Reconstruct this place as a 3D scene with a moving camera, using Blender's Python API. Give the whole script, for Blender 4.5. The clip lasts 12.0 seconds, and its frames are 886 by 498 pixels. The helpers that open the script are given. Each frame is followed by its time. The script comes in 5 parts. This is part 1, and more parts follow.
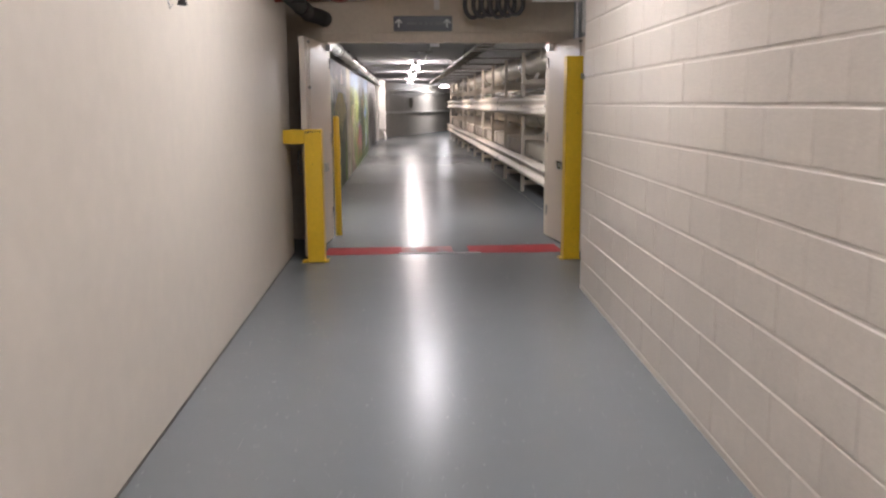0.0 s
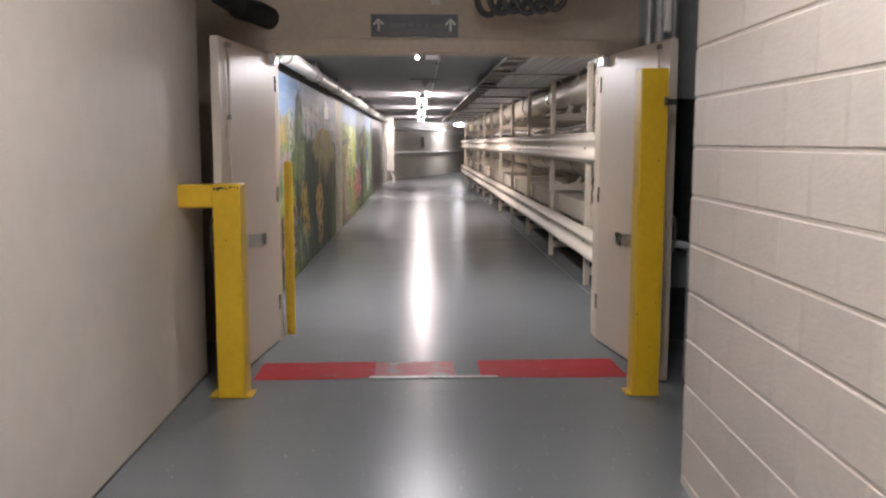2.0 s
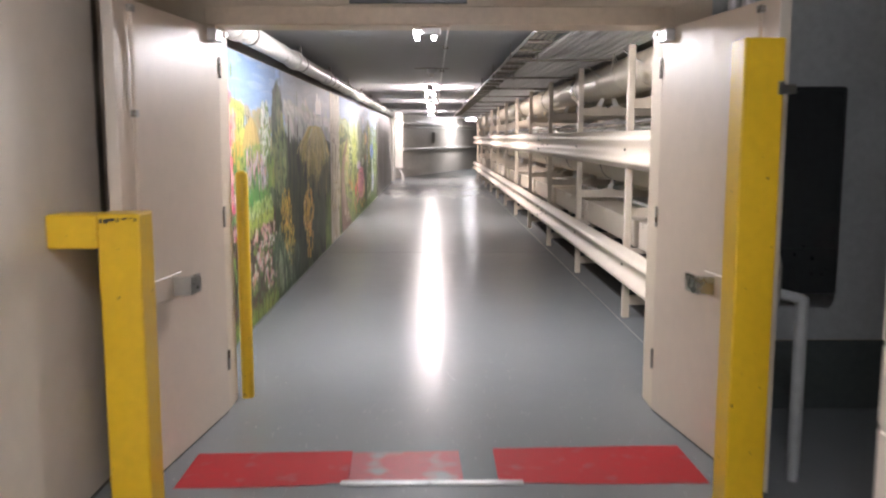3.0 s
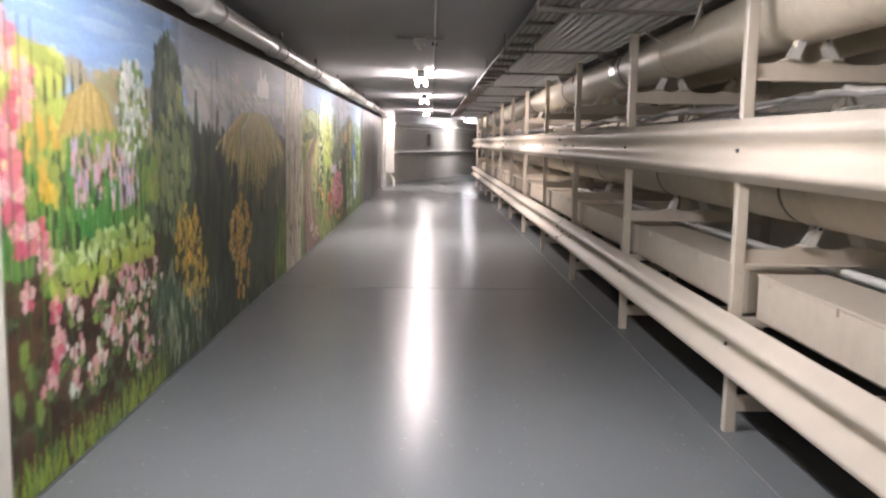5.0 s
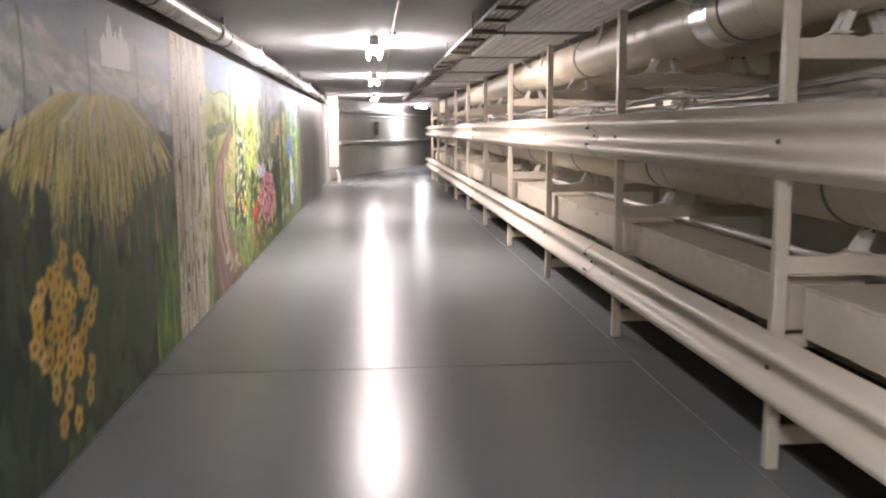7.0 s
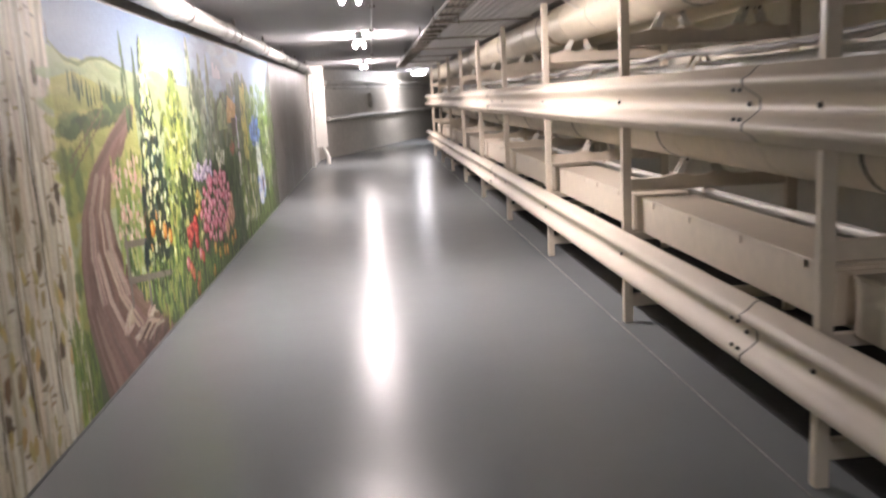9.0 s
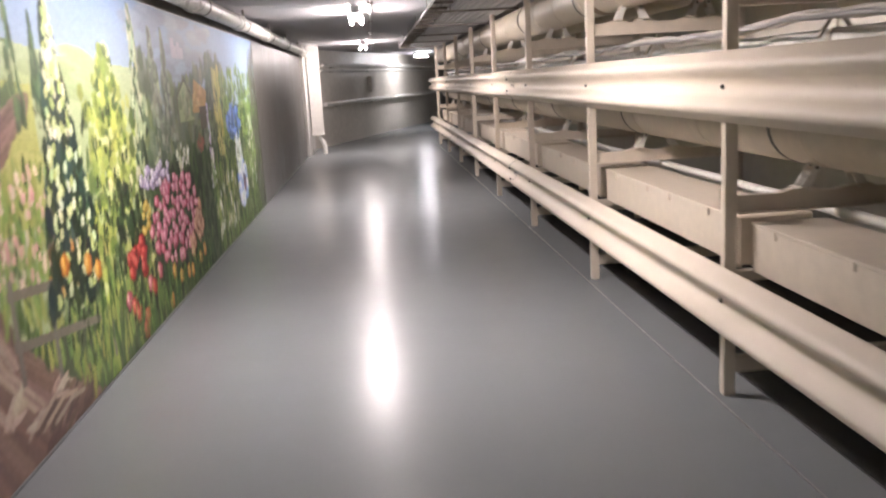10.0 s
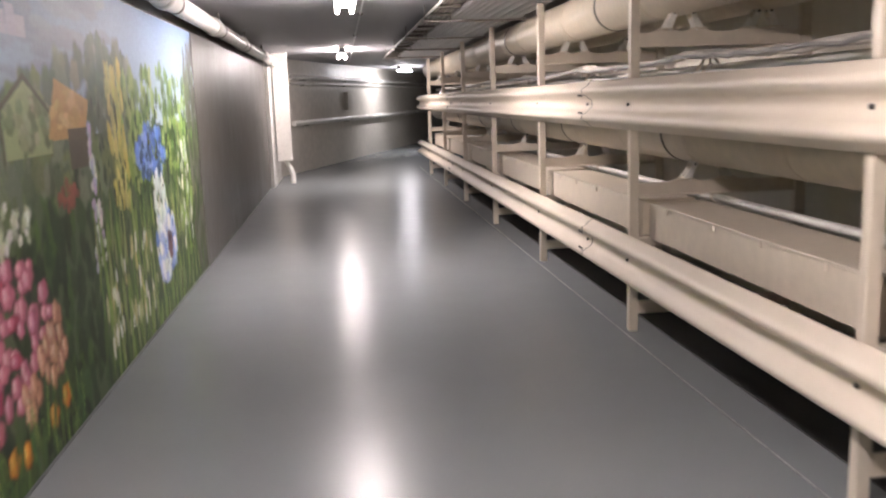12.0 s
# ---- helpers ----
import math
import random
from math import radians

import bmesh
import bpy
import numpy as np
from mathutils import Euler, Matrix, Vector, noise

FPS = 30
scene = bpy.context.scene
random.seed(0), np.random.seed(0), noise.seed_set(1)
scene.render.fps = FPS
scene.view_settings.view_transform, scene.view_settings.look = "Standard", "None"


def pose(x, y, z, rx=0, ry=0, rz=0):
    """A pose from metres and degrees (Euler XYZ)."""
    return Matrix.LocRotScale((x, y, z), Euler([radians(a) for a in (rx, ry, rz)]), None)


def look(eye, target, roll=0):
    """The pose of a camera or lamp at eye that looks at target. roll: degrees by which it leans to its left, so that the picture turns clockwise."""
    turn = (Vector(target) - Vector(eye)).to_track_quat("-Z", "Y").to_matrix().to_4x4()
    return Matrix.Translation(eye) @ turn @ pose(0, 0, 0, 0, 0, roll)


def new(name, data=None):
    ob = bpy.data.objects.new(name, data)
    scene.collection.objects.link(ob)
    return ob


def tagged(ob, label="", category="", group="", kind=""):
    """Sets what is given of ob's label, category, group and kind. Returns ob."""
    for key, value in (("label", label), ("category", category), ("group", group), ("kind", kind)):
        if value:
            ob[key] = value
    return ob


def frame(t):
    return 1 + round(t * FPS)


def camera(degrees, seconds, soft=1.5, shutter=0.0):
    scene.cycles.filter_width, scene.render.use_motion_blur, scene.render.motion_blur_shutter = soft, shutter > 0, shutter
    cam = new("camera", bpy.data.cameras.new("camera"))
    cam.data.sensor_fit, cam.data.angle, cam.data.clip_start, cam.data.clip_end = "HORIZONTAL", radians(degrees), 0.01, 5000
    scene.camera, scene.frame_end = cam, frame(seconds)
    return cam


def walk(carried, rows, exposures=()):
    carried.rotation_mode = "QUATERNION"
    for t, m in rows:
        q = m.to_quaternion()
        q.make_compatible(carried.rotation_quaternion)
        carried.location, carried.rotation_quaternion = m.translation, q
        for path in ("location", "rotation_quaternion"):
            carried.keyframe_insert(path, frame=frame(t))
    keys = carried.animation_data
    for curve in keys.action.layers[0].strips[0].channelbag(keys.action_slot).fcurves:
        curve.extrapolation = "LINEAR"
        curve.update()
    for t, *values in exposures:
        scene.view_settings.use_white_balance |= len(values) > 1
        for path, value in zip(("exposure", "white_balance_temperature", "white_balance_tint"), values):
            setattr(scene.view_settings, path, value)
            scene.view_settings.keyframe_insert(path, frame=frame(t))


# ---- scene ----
cam = camera(55.0, 12.0, soft=2.2, shutter=0.5)
PATH = [
    (0, (0.123, 0.594, 1.477), (0.212, 2.564, 1.14), -0.3),
    (0.5, (0.162, 1.359, 1.502), (0.259, 3.337, 1.219), 1.4),
    (1, (0.242, 2.143, 1.511), (0.333, 4.129, 1.288), 1.9),
    (1.5, (0.301, 2.903, 1.469), (0.367, 4.889, 1.241), 1.6),
    (2, (0.385, 3.701, 1.482), (0.438, 5.685, 1.235), 0.1),
    (2.5, (0.428, 4.508, 1.5), (0.457, 6.492, 1.251), -0.2),
    (3, (0.477, 5.335, 1.536), (0.5, 7.318, 1.276), -0.0),
    (3.2, (0.497, 5.65, 1.567), (0.513, 7.636, 1.329), 0.2),
    (4.8, (0.555, 7.944, 1.451), (0.588, 9.932, 1.234), 1.1),
    (5, (0.578, 8.305, 1.451), (0.610, 10.289, 1.202), 1.0),
    (5.5, (0.585, 9.062, 1.463), (0.647, 11.042, 1.194), 1.0),
    (6, (0.502, 9.843, 1.488), (0.602, 11.82, 1.199), 1.1),
    (6.5, (0.46, 10.683, 1.488), (0.594, 12.657, 1.202), 1.0),
    (7, (0.405, 11.482, 1.494), (0.562, 13.456, 1.215), -0.3),
    (7.2, (0.385, 11.797, 1.514), (0.549, 13.77, 1.236), -1.2),
    (8.8, (0.524, 14.121, 1.538), (0.679, 16.09, 1.221), -2.8),
    (9, (0.532, 14.496, 1.536), (0.677, 16.458, 1.182), -3.1),
    (9.5, (0.533, 15.283, 1.539), (0.668, 17.225, 1.082), -3.0),
    (10, (0.555, 16.131, 1.536), (0.694, 18.087, 1.146), -3.3),
    (10.5, (0.519, 16.979, 1.529), (0.678, 18.938, 1.157), -4.2),
    (11, (0.478, 17.867, 1.524), (0.657, 19.83, 1.183), -3.7),
    (11.5, (0.414, 18.739, 1.503), (0.603, 20.699, 1.152), -3.9),
    (12, (0.333, 19.584, 1.508), (0.556, 21.54, 1.160), -1.9),
]
EXPOSURES = ((0, 0.17), (1.5, 0.08), (2.5, 0.44), (3.2, 0.72), (5, 0.38), (5.5, 0.42), (6, 0.66), (7, 0.84), (9.5, 0.42), (11, 0.14), (12, 0.26))
walk(cam, [(t, look(eye, target, roll)) for t, eye, target, roll in PATH], EXPOSURES)

# ---- world: an indoor place, closed all round ----
world = bpy.data.worlds.new("world")
world.use_nodes = True
world.node_tree.nodes["Background"].inputs["Color"].default_value = (0.02, 0.02, 0.02, 1)
world.node_tree.nodes["Background"].inputs["Strength"].default_value = 0.05
scene.world = world

TUBE_POWER = 270.0       # radiance of the bare tubes
CORRIDOR_POWER = 178

# ---- materials ----


def mat(name, col, rough=0.5, metal=0.0, vary=0.12, scale=6.0, bump=0.1, bump_scale=60.0, spec=0.5, col2=None,
        spots=None, spot_scale=30.0, spot_edge=(0.68, 0.72), piece=0.0, coat=0.0, rough_vary=0.08, stretch=(1, 1, 1)):
    """Two scales of colour variation, fine relief, optional specks, optional difference from piece to piece."""
    m = bpy.data.materials.new(name)
    m.use_nodes = True
    nt = m.node_tree
    n, l = nt.nodes, nt.links
    b = n["Principled BSDF"]
    tc = n.new("ShaderNodeTexCoord")
    geo = n.new("ShaderNodeNewGeometry")
    mp = n.new("ShaderNodeMapping")
    mp.inputs["Scale"].default_value = stretch
    l.new(geo.outputs["Position"], mp.inputs["Vector"])
    big = n.new("ShaderNodeTexNoise")
    big.inputs["Scale"].default_value = scale * 0.25
    big.inputs["Detail"].default_value = 5
    l.new(mp.outputs["Vector"], big.inputs["Vector"])
    small = n.new("ShaderNodeTexNoise")
    small.inputs["Scale"].default_value = scale * 4
    small.inputs["Detail"].default_value = 8
    l.new(mp.outputs["Vector"], small.inputs["Vector"])
    add = n.new("ShaderNodeMath")
    add.operation = "ADD"
    l.new(big.outputs["Fac"], add.inputs[0])
    l.new(small.outputs["Fac"], add.inputs[1])
    ramp = n.new("ShaderNodeMapRange")
    ramp.inputs["From Min"].default_value = 0.7
    ramp.inputs["From Max"].default_value = 1.3
    l.new(add.outputs[0], ramp.inputs["Value"])
    mix = n.new("ShaderNodeMix")
    mix.data_type = "RGBA"
    d = col2 if col2 else tuple(c * (1 - 2 * vary) for c in col)
    mix.inputs["A"].default_value = (*d, 1)
    mix.inputs["B"].default_value = (*col, 1)
    l.new(ramp.outputs["Result"], mix.inputs["Factor"])
    out = mix.outputs["Result"]
    if spots:
        v = n.new("ShaderNodeTexNoise")
        v.inputs["Scale"].default_value = spot_scale
        v.inputs["Detail"].default_value = 1
        l.new(geo.outputs["Position"], v.inputs["Vector"])
        r = n.new("ShaderNodeMapRange")
        r.inputs["From Min"].default_value, r.inputs["From Max"].default_value = spot_edge
        l.new(v.outputs["Fac"], r.inputs["Value"])
        mx = n.new("ShaderNodeMix")
        mx.data_type = "RGBA"
        l.new(r.outputs["Result"], mx.inputs["Factor"])
        l.new(out, mx.inputs["A"])
        mx.inputs["B"].default_value = (*spots, 1)
        out = mx.outputs["Result"]
    if piece:
        info = n.new("ShaderNodeObjectInfo")
        mr = n.new("ShaderNodeMapRange")
        mr.inputs["To Min"].default_value, mr.inputs["To Max"].default_value = 1 - piece, 1 + piece
        l.new(info.outputs["Random"], mr.inputs["Value"])
        hv = n.new("ShaderNodeHueSaturation")
        l.new(mr.outputs["Result"], hv.inputs["Value"])
        l.new(out, hv.inputs["Color"])
        out = hv.outputs["Color"]
    l.new(out, b.inputs["Base Color"])
    b.inputs["Metallic"].default_value = metal
    b.inputs["Specular IOR Level"].default_value = spec
    b.inputs["Coat Weight"].default_value = coat
    b.inputs["Coat Roughness"].default_value = 0.15
    rr = n.new("ShaderNodeMapRange")
    rr.inputs["From Min"].default_value, rr.inputs["From Max"].default_value = 0.7, 1.3
    rr.inputs["To Min"].default_value, rr.inputs["To Max"].default_value = max(0.02, rough - rough_vary), min(1, rough + rough_vary)
    l.new(add.outputs[0], rr.inputs["Value"])
    l.new(rr.outputs["Result"], b.inputs["Roughness"])
    if bump:
        bn = n.new("ShaderNodeTexNoise")
        bn.inputs["Scale"].default_value = bump_scale
        bn.inputs["Detail"].default_value = 4
        l.new(mp.outputs["Vector"], bn.inputs["Vector"])
        bp = n.new("ShaderNodeBump")
        bp.inputs["Strength"].default_value = bump
        bp.inputs["Distance"].default_value = 0.01
        l.new(bn.outputs["Fac"], bp.inputs["Height"])
        l.new(bp.outputs["Normal"], b.inputs["Normal"])
    return m


def glow(name, col, strength):
    m = bpy.data.materials.new(name)
    m.use_nodes = True
    b = m.node_tree.nodes["Principled BSDF"]
    b.inputs["Base Color"].default_value = (0.8, 0.8, 0.8, 1)
    b.inputs["Emission Color"].default_value = (*col, 1)
    b.inputs["Emission Strength"].default_value = strength
    return m


M_PLASTER = mat("plaster_paint", (0.66, 0.60, 0.53), 0.55, bump=0.25, bump_scale=9, vary=0.05, scale=2.0)
M_BLOCK = mat("block_paint", (0.69, 0.62, 0.55), 0.42, bump=0.22, bump_scale=70, vary=0.05, scale=5, piece=0.03)
M_MORTAR = mat("painted_joint", (0.70, 0.63, 0.56), 0.45, bump=0.3, bump_scale=90, vary=0.06)
M_DOORWALL = mat("door_wall_paint", (0.60, 0.51, 0.40), 0.5, bump=0.1, vary=0.06)
M_FRAME = mat("frame_paint", (0.60, 0.50, 0.39), 0.4, bump=0.05, vary=0.08)
M_DOOR = mat("door_paint", (0.58, 0.49, 0.405), 0.42, bump=0.06, bump_scale=40, vary=0.05, scale=3)
M_TUNNEL = mat("tunnel_paint", (0.72, 0.68, 0.60), 0.5, bump=0.15, bump_scale=14, vary=0.06, scale=2)
M_GREYWALL = mat("grey_wall_paint", (0.12, 0.112, 0.10), 0.38, bump=0.2, bump_scale=12, col2=(0.06, 0.058, 0.055), scale=1.6, stretch=(1, 2.5, 0.6))
M_CEIL = mat("ceiling_paint", (0.44, 0.44, 0.46), 0.6, bump=0.12, bump_scale=20, vary=0.08, scale=2)
M_FARWALL = mat("far_wall_paint", (0.62, 0.585, 0.53), 0.4, bump=0.15, bump_scale=10, vary=0.14, scale=2)
M_RACKSHADE = mat("under_rack_shade", (0.045, 0.046, 0.048), 0.8, bump=0.3, bump_scale=30, vary=0.2)
M_YELLOW = mat("yellow_paint", (0.72, 0.46, 0.02), 0.36, bump=0.08, bump_scale=25, vary=0.07, spots=(0.10, 0.07, 0.03), spot_scale=38, spot_edge=(0.74, 0.78))
M_RED = mat("red_floor_paint", (0.40, 0.03, 0.035), 0.6, bump=0.1, vary=0.12, spec=0.12, spots=(0.26, 0.10, 0.10), spot_scale=9, spot_edge=(0.62, 0.82))
M_REDWORN = mat("worn_red_floor_paint", (0.33, 0.05, 0.055), 0.4, bump=0.1, vary=0.2, spec=0.3, spots=(0.17, 0.15, 0.155), spot_scale=7, spot_edge=(0.53, 0.70))
M_STEEL = mat("brushed_steel", (0.40, 0.39, 0.37), 0.3, metal=1.0, bump=0.05, vary=0.1)
M_THRESH = mat("worn_aluminium", (0.50, 0.50, 0.50), 0.35, metal=0.9, bump=0.1, vary=0.2, scale=20)
M_RACK = mat("rack_paint", (0.66, 0.585, 0.49), 0.42, bump=0.08, bump_scale=40, vary=0.06, scale=4)
M_RAIL = mat("rail_paint", (0.70, 0.62, 0.525), 0.46, bump=0.0, vary=0.05, scale=1.0, rough_vary=0.02, spec=0.3, spots=(0.45, 0.41, 0.35), spot_scale=24, spot_edge=(0.78, 0.84))
M_PIPE = mat("pipe_jacket_paint", (0.58, 0.51, 0.40), 0.42, bump=0.25, bump_scale=12, vary=0.1, scale=3)
M_PIPE2 = mat("white_pipe_paint", (0.74, 0.72, 0.68), 0.32, bump=0.08, vary=0.06)
M_BOX = mat("duct_box_paint", (0.64, 0.565, 0.47), 0.45, bump=0.1, bump_scale=30, vary=0.08, scale=4)
M_BAND = mat("dark_band", (0.03, 0.03, 0.03), 0.5)
M_FOIL = mat("foil_tape", (0.75, 0.75, 0.75), 0.18, metal=1.0, bump=0.4, bump_scale=40)
M_COND = mat("conduit_steel", (0.62, 0.62, 0.635), 0.36, metal=0.3, bump=0.05, vary=0.12)
M_TRAY = mat("tray_steel", (0.22, 0.195, 0.17), 0.5, metal=0.2, bump=0.05, vary=0.15)
M_CABLE = mat("grey_cable", (0.30, 0.29, 0.28), 0.5, bump=0.05, vary=0.2)
M_DARK = mat("black_rubber", (0.018, 0.017, 0.016), 0.55, bump=0.2, vary=0.2)
M_BLACK = mat("black_enamel", (0.022, 0.025, 0.028), 0.35, vary=0.2)
M_REDPIPE = mat("red_pipe_paint", (0.36, 0.045, 0.025), 0.4, bump=0.15, vary=0.15)
M_SIGN = mat("sign_slate", (0.065, 0.07, 0.085), 0.4, bump=0.03, vary=0.08)
M_SIGNTEXT = mat("sign_white", (0.62, 0.62, 0.62), 0.5, bump=0, vary=0.04)
M_SIGNDIM = mat("sign_faded", (0.11, 0.115, 0.13), 0.5, bump=0, vary=0.04)
M_ALCOVE = mat("alcove_paint", (0.40, 0.42, 0.43), 0.5, bump=0.1, vary=0.1)
M_ALCOVEDARK = mat("alcove_dark_paint", (0.07, 0.085, 0.085), 0.5, bump=0.1, vary=0.15)
M_PAPER = mat("paper", (0.85, 0.85, 0.83), 0.6, bump=0.02, vary=0.02)
M_GREENINK = mat("green_ink", (0.12, 0.45, 0.16), 0.6, bump=0, vary=0.04)
M_FIXTURE = mat("fixture_enamel", (0.78, 0.78, 0.78), 0.35, bump=0.02, vary=0.03)
M_TUBE = glow("fluorescent_tube", (1.0, 0.875, 0.86), TUBE_POWER)
# lower power for the first and the far batten, to balance brightness
M_TUBE_DIM = glow("dim_fluorescent_tube", (0.96, 0.92, 0.96), TUBE_POWER * 0.64)
M_TUBE_WARM = glow("warm_tube", (0.98, 0.95, 0.985), CORRIDOR_POWER)


def floor_material():
    m = mat("grey_floor_epoxy", (0.198, 0.213, 0.222), 0.262, bump=0, vary=0.02, scale=0.8, rough_vary=0.007, spec=0.215)
    nt = m.node_tree
    n, l = nt.nodes, nt.links
    b = n["Principled BSDF"]
    geo = n.new("ShaderNodeNewGeometry")
    heights = []
    for sc, am in ((1.5, 0.38), (5.0, 0.12), (20.0, 0.012)):
        t = n.new("ShaderNodeTexNoise")
        t.inputs["Scale"].default_value = sc
        t.inputs["Detail"].default_value = 3
        l.new(geo.outputs["Position"], t.inputs["Vector"])
        mul = n.new("ShaderNodeMath")
        mul.operation = "MULTIPLY"
        mul.inputs[1].default_value = am
        l.new(t.outputs["Fac"], mul.inputs[0])
        heights.append(mul)
    s1 = n.new("ShaderNodeMath")
    s2 = n.new("ShaderNodeMath")
    l.new(heights[0].outputs[0], s1.inputs[0])
    l.new(heights[1].outputs[0], s1.inputs[1])
    l.new(s1.outputs[0], s2.inputs[0])
    l.new(heights[2].outputs[0], s2.inputs[1])
    bp = n.new("ShaderNodeBump")
    bp.inputs["Strength"].default_value = 0.3
    bp.inputs["Distance"].default_value = 0.006
    l.new(s2.outputs[0], bp.inputs["Height"])
    l.new(bp.outputs["Normal"], b.inputs["Normal"])
    return m


M_FLOOR = floor_material()

# ---- mesh helpers ----


def box(bm, x0, x1, y0, y1, z0, z1, bevel=0.0, seg=1):
    vs = [bm.verts.new(p) for p in ((x0, y0, z0), (x1, y0, z0), (x1, y1, z0), (x0, y1, z0), (x0, y0, z1), (x1, y0, z1), (x1, y1, z1), (x0, y1, z1))]
    fs = [bm.faces.new([vs[i] for i in f]) for f in ((0, 3, 2, 1), (4, 5, 6, 7), (0, 1, 5, 4), (1, 2, 6, 5), (2, 3, 7, 6), (3, 0, 4, 7))]
    if bevel:
        bmesh.ops.bevel(bm, geom=list({e for f in fs for e in f.edges}), offset=bevel, segments=seg, affect="EDGES", profile=0.5)
    return bm


def boxed(*a, **k):
    return box(bmesh.new(), *a, **k)


def tube(bm, pts, r, seg=12, caps=True, radii=None):
    """A round bar or pipe along a line of points."""
    pts = [Vector(p) for p in pts]
    rings = []
    side = None
    for i, p in enumerate(pts):
        d = (pts[min(i + 1, len(pts) - 1)] - pts[max(i - 1, 0)]).normalized()
        if side is None:
            side = d.orthogonal().normalized()
        side = (side - d * side.dot(d)).normalized()
        up = d.cross(side)
        q = radii[i] if radii else r
        rings.append([bm.verts.new(p + (side * math.cos(a) + up * math.sin(a)) * q) for a in (2 * math.pi * k / seg for k in range(seg))])
    for a, b in zip(rings, rings[1:]):
        for k in range(seg):
            f = bm.faces.new((a[k], a[(k + 1) % seg], b[(k + 1) % seg], b[k]))
            f.smooth = True
    if caps:
        for f in (bm.faces.new(rings[0][::-1]), bm.faces.new(rings[-1])):
            for e in f.edges:
                e.smooth = False
    return bm


def tubed(*a, **k):
    return tube(bmesh.new(), *a, **k)


def extrude_y(bm, profile, y0, y1, closed=True, cuts=1):
    """A profile of (x, z) points drawn out along y."""
    rows = []
    for c in range(cuts + 1):
        y = y0 + (y1 - y0) * c / cuts
        rows.append([bm.verts.new((x, y, z)) for x, z in profile])
    k = len(profile)
    for a, b in zip(rows, rows[1:]):
        for i in range(k if closed else k - 1):
            bm.faces.new((a[i], a[(i + 1) % k], b[(i + 1) % k], b[i]))
    if closed:
        bm.faces.new(rows[0][::-1])
        bm.faces.new(rows[-1])
    return bm


BASES = {}


def thing(name, base, label, category, group="", kind=""):
    """An Empty at the base of a thing; its parts are given in world coordinates."""
    ob = new(name)
    ob.location = base
    ob.empty_display_size = 0.1
    BASES[ob] = Matrix.Translation(base)
    return tagged(ob, label, category, group, kind)


def mesh_of(name, bm, material):
    bmesh.ops.recalc_face_normals(bm, faces=bm.faces[:])
    me = bpy.data.meshes.new(name)
    bm.to_mesh(me)
    bm.free()
    for m in material if isinstance(material, (list, tuple)) else [material]:
        me.materials.append(m)
    return me


def part(name, bm, material, parent, label=""):
    ob = new(name, mesh_of(name, bm, material))
    ob.parent = parent
    if parent in BASES:
        ob.matrix_parent_inverse = BASES[parent].inverted()
    return tagged(ob, label)


def solo(name, bm, material, label, category, group="", kind=""):
    return tagged(new(name, mesh_of(name, bm, material)), label, category, group, kind)


def structure(name, bm, material, label, category):
    return solo(name, bm, material, label, category, kind="structure")


# ---- plan ----
WALL_L = -0.99          # near corridor and tunnel, left face
CORR_END = 9.16         # plaster wall stops, recess beside the door
DOOR_Y = 10.02          # face of the door wall
DOOR_L, DOOR_R, DOOR_H = -0.68, 1.72, 2.13
CEIL = 2.44             # tunnel ceiling
CORR_CEIL = 3.30
MURAL_0, MURAL_1, MURAL_TOP = 11.42, 27.75, 2.36
RACK_X = 2.10           # front of the rack posts
BACK_X = 3.35
POST_0, POST_STEP, POST_N = 12.52, 2.44, 11
BEND_Y = 37.6           # the tunnel turns a little to the right here
BEND = Vector((0.31, 0.95, 0)).normalized()

# ---- large structure ----
structure("floor", boxed(-3.2, 9.0, -7, 62, -0.2, 0), M_FLOOR, "glossy grey epoxy floor with pale flecks", "floor")
# dark sheet on the floor stands in for deep shade under the rack
structure("floor_shade_strip", boxed(2.29, BACK_X, 10.25, BEND_Y + 1.5, 0.0005, 0.006), M_RACKSHADE, "dark strip painted for the deep shade on the floor under the pipe rack", "floor")
structure("floor_edge_line", boxed(2.055, 2.064, 10.25, BEND_Y + 1.2, 0.0005, 0.003), mat("pale_sealant", (0.30, 0.30, 0.30), 0.6, vary=0.3, scale=10), "thin pale seam along the floor coating's edge", "floor seam")
structure("floor_joint", boxed(WALL_L + 0.01, 2.1, 16.705, 16.712, 0.0004, 0.002), mat("joint_dark", (0.05, 0.05, 0.05), 0.6, vary=0.3), "thin dark joint across the floor", "floor joint")

bm = boxed(WALL_L - 0.2, WALL_L, -7, CORR_END, 0, CORR_CEIL)
bmesh.ops.bevel(bm, geom=[e for e in bm.edges if all(v.co.x > WALL_L - 0.01 and v.co.y > CORR_END - 0.01 for v in e.verts)], offset=0.07, segments=6, affect="EDGES", profile=0.5)
for f in bm.faces:
    f.smooth = abs(f.normal.x) > 0.02 and abs(f.normal.y) > 0.02
structure("wall_west", bm, M_PLASTER, "cream painted plaster wall, slightly uneven", "wall")
# the recess's shade is put into this wall's dark brown colour
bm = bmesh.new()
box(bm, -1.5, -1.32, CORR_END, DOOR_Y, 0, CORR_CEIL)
structure("wall_recess", bm, mat("recess_shade", (0.16, 0.13, 0.10), 0.5, bump=0.1, vary=0.15), "recessed wall beside the open door, its shade painted in dark brown", "wall")
structure("wall_recess_return", boxed(-1.5, WALL_L - 0.2, CORR_END - 0.2, CORR_END, 0, CORR_CEIL), M_PLASTER, "cream plaster return of the wall", "wall")
bm = bmesh.new()
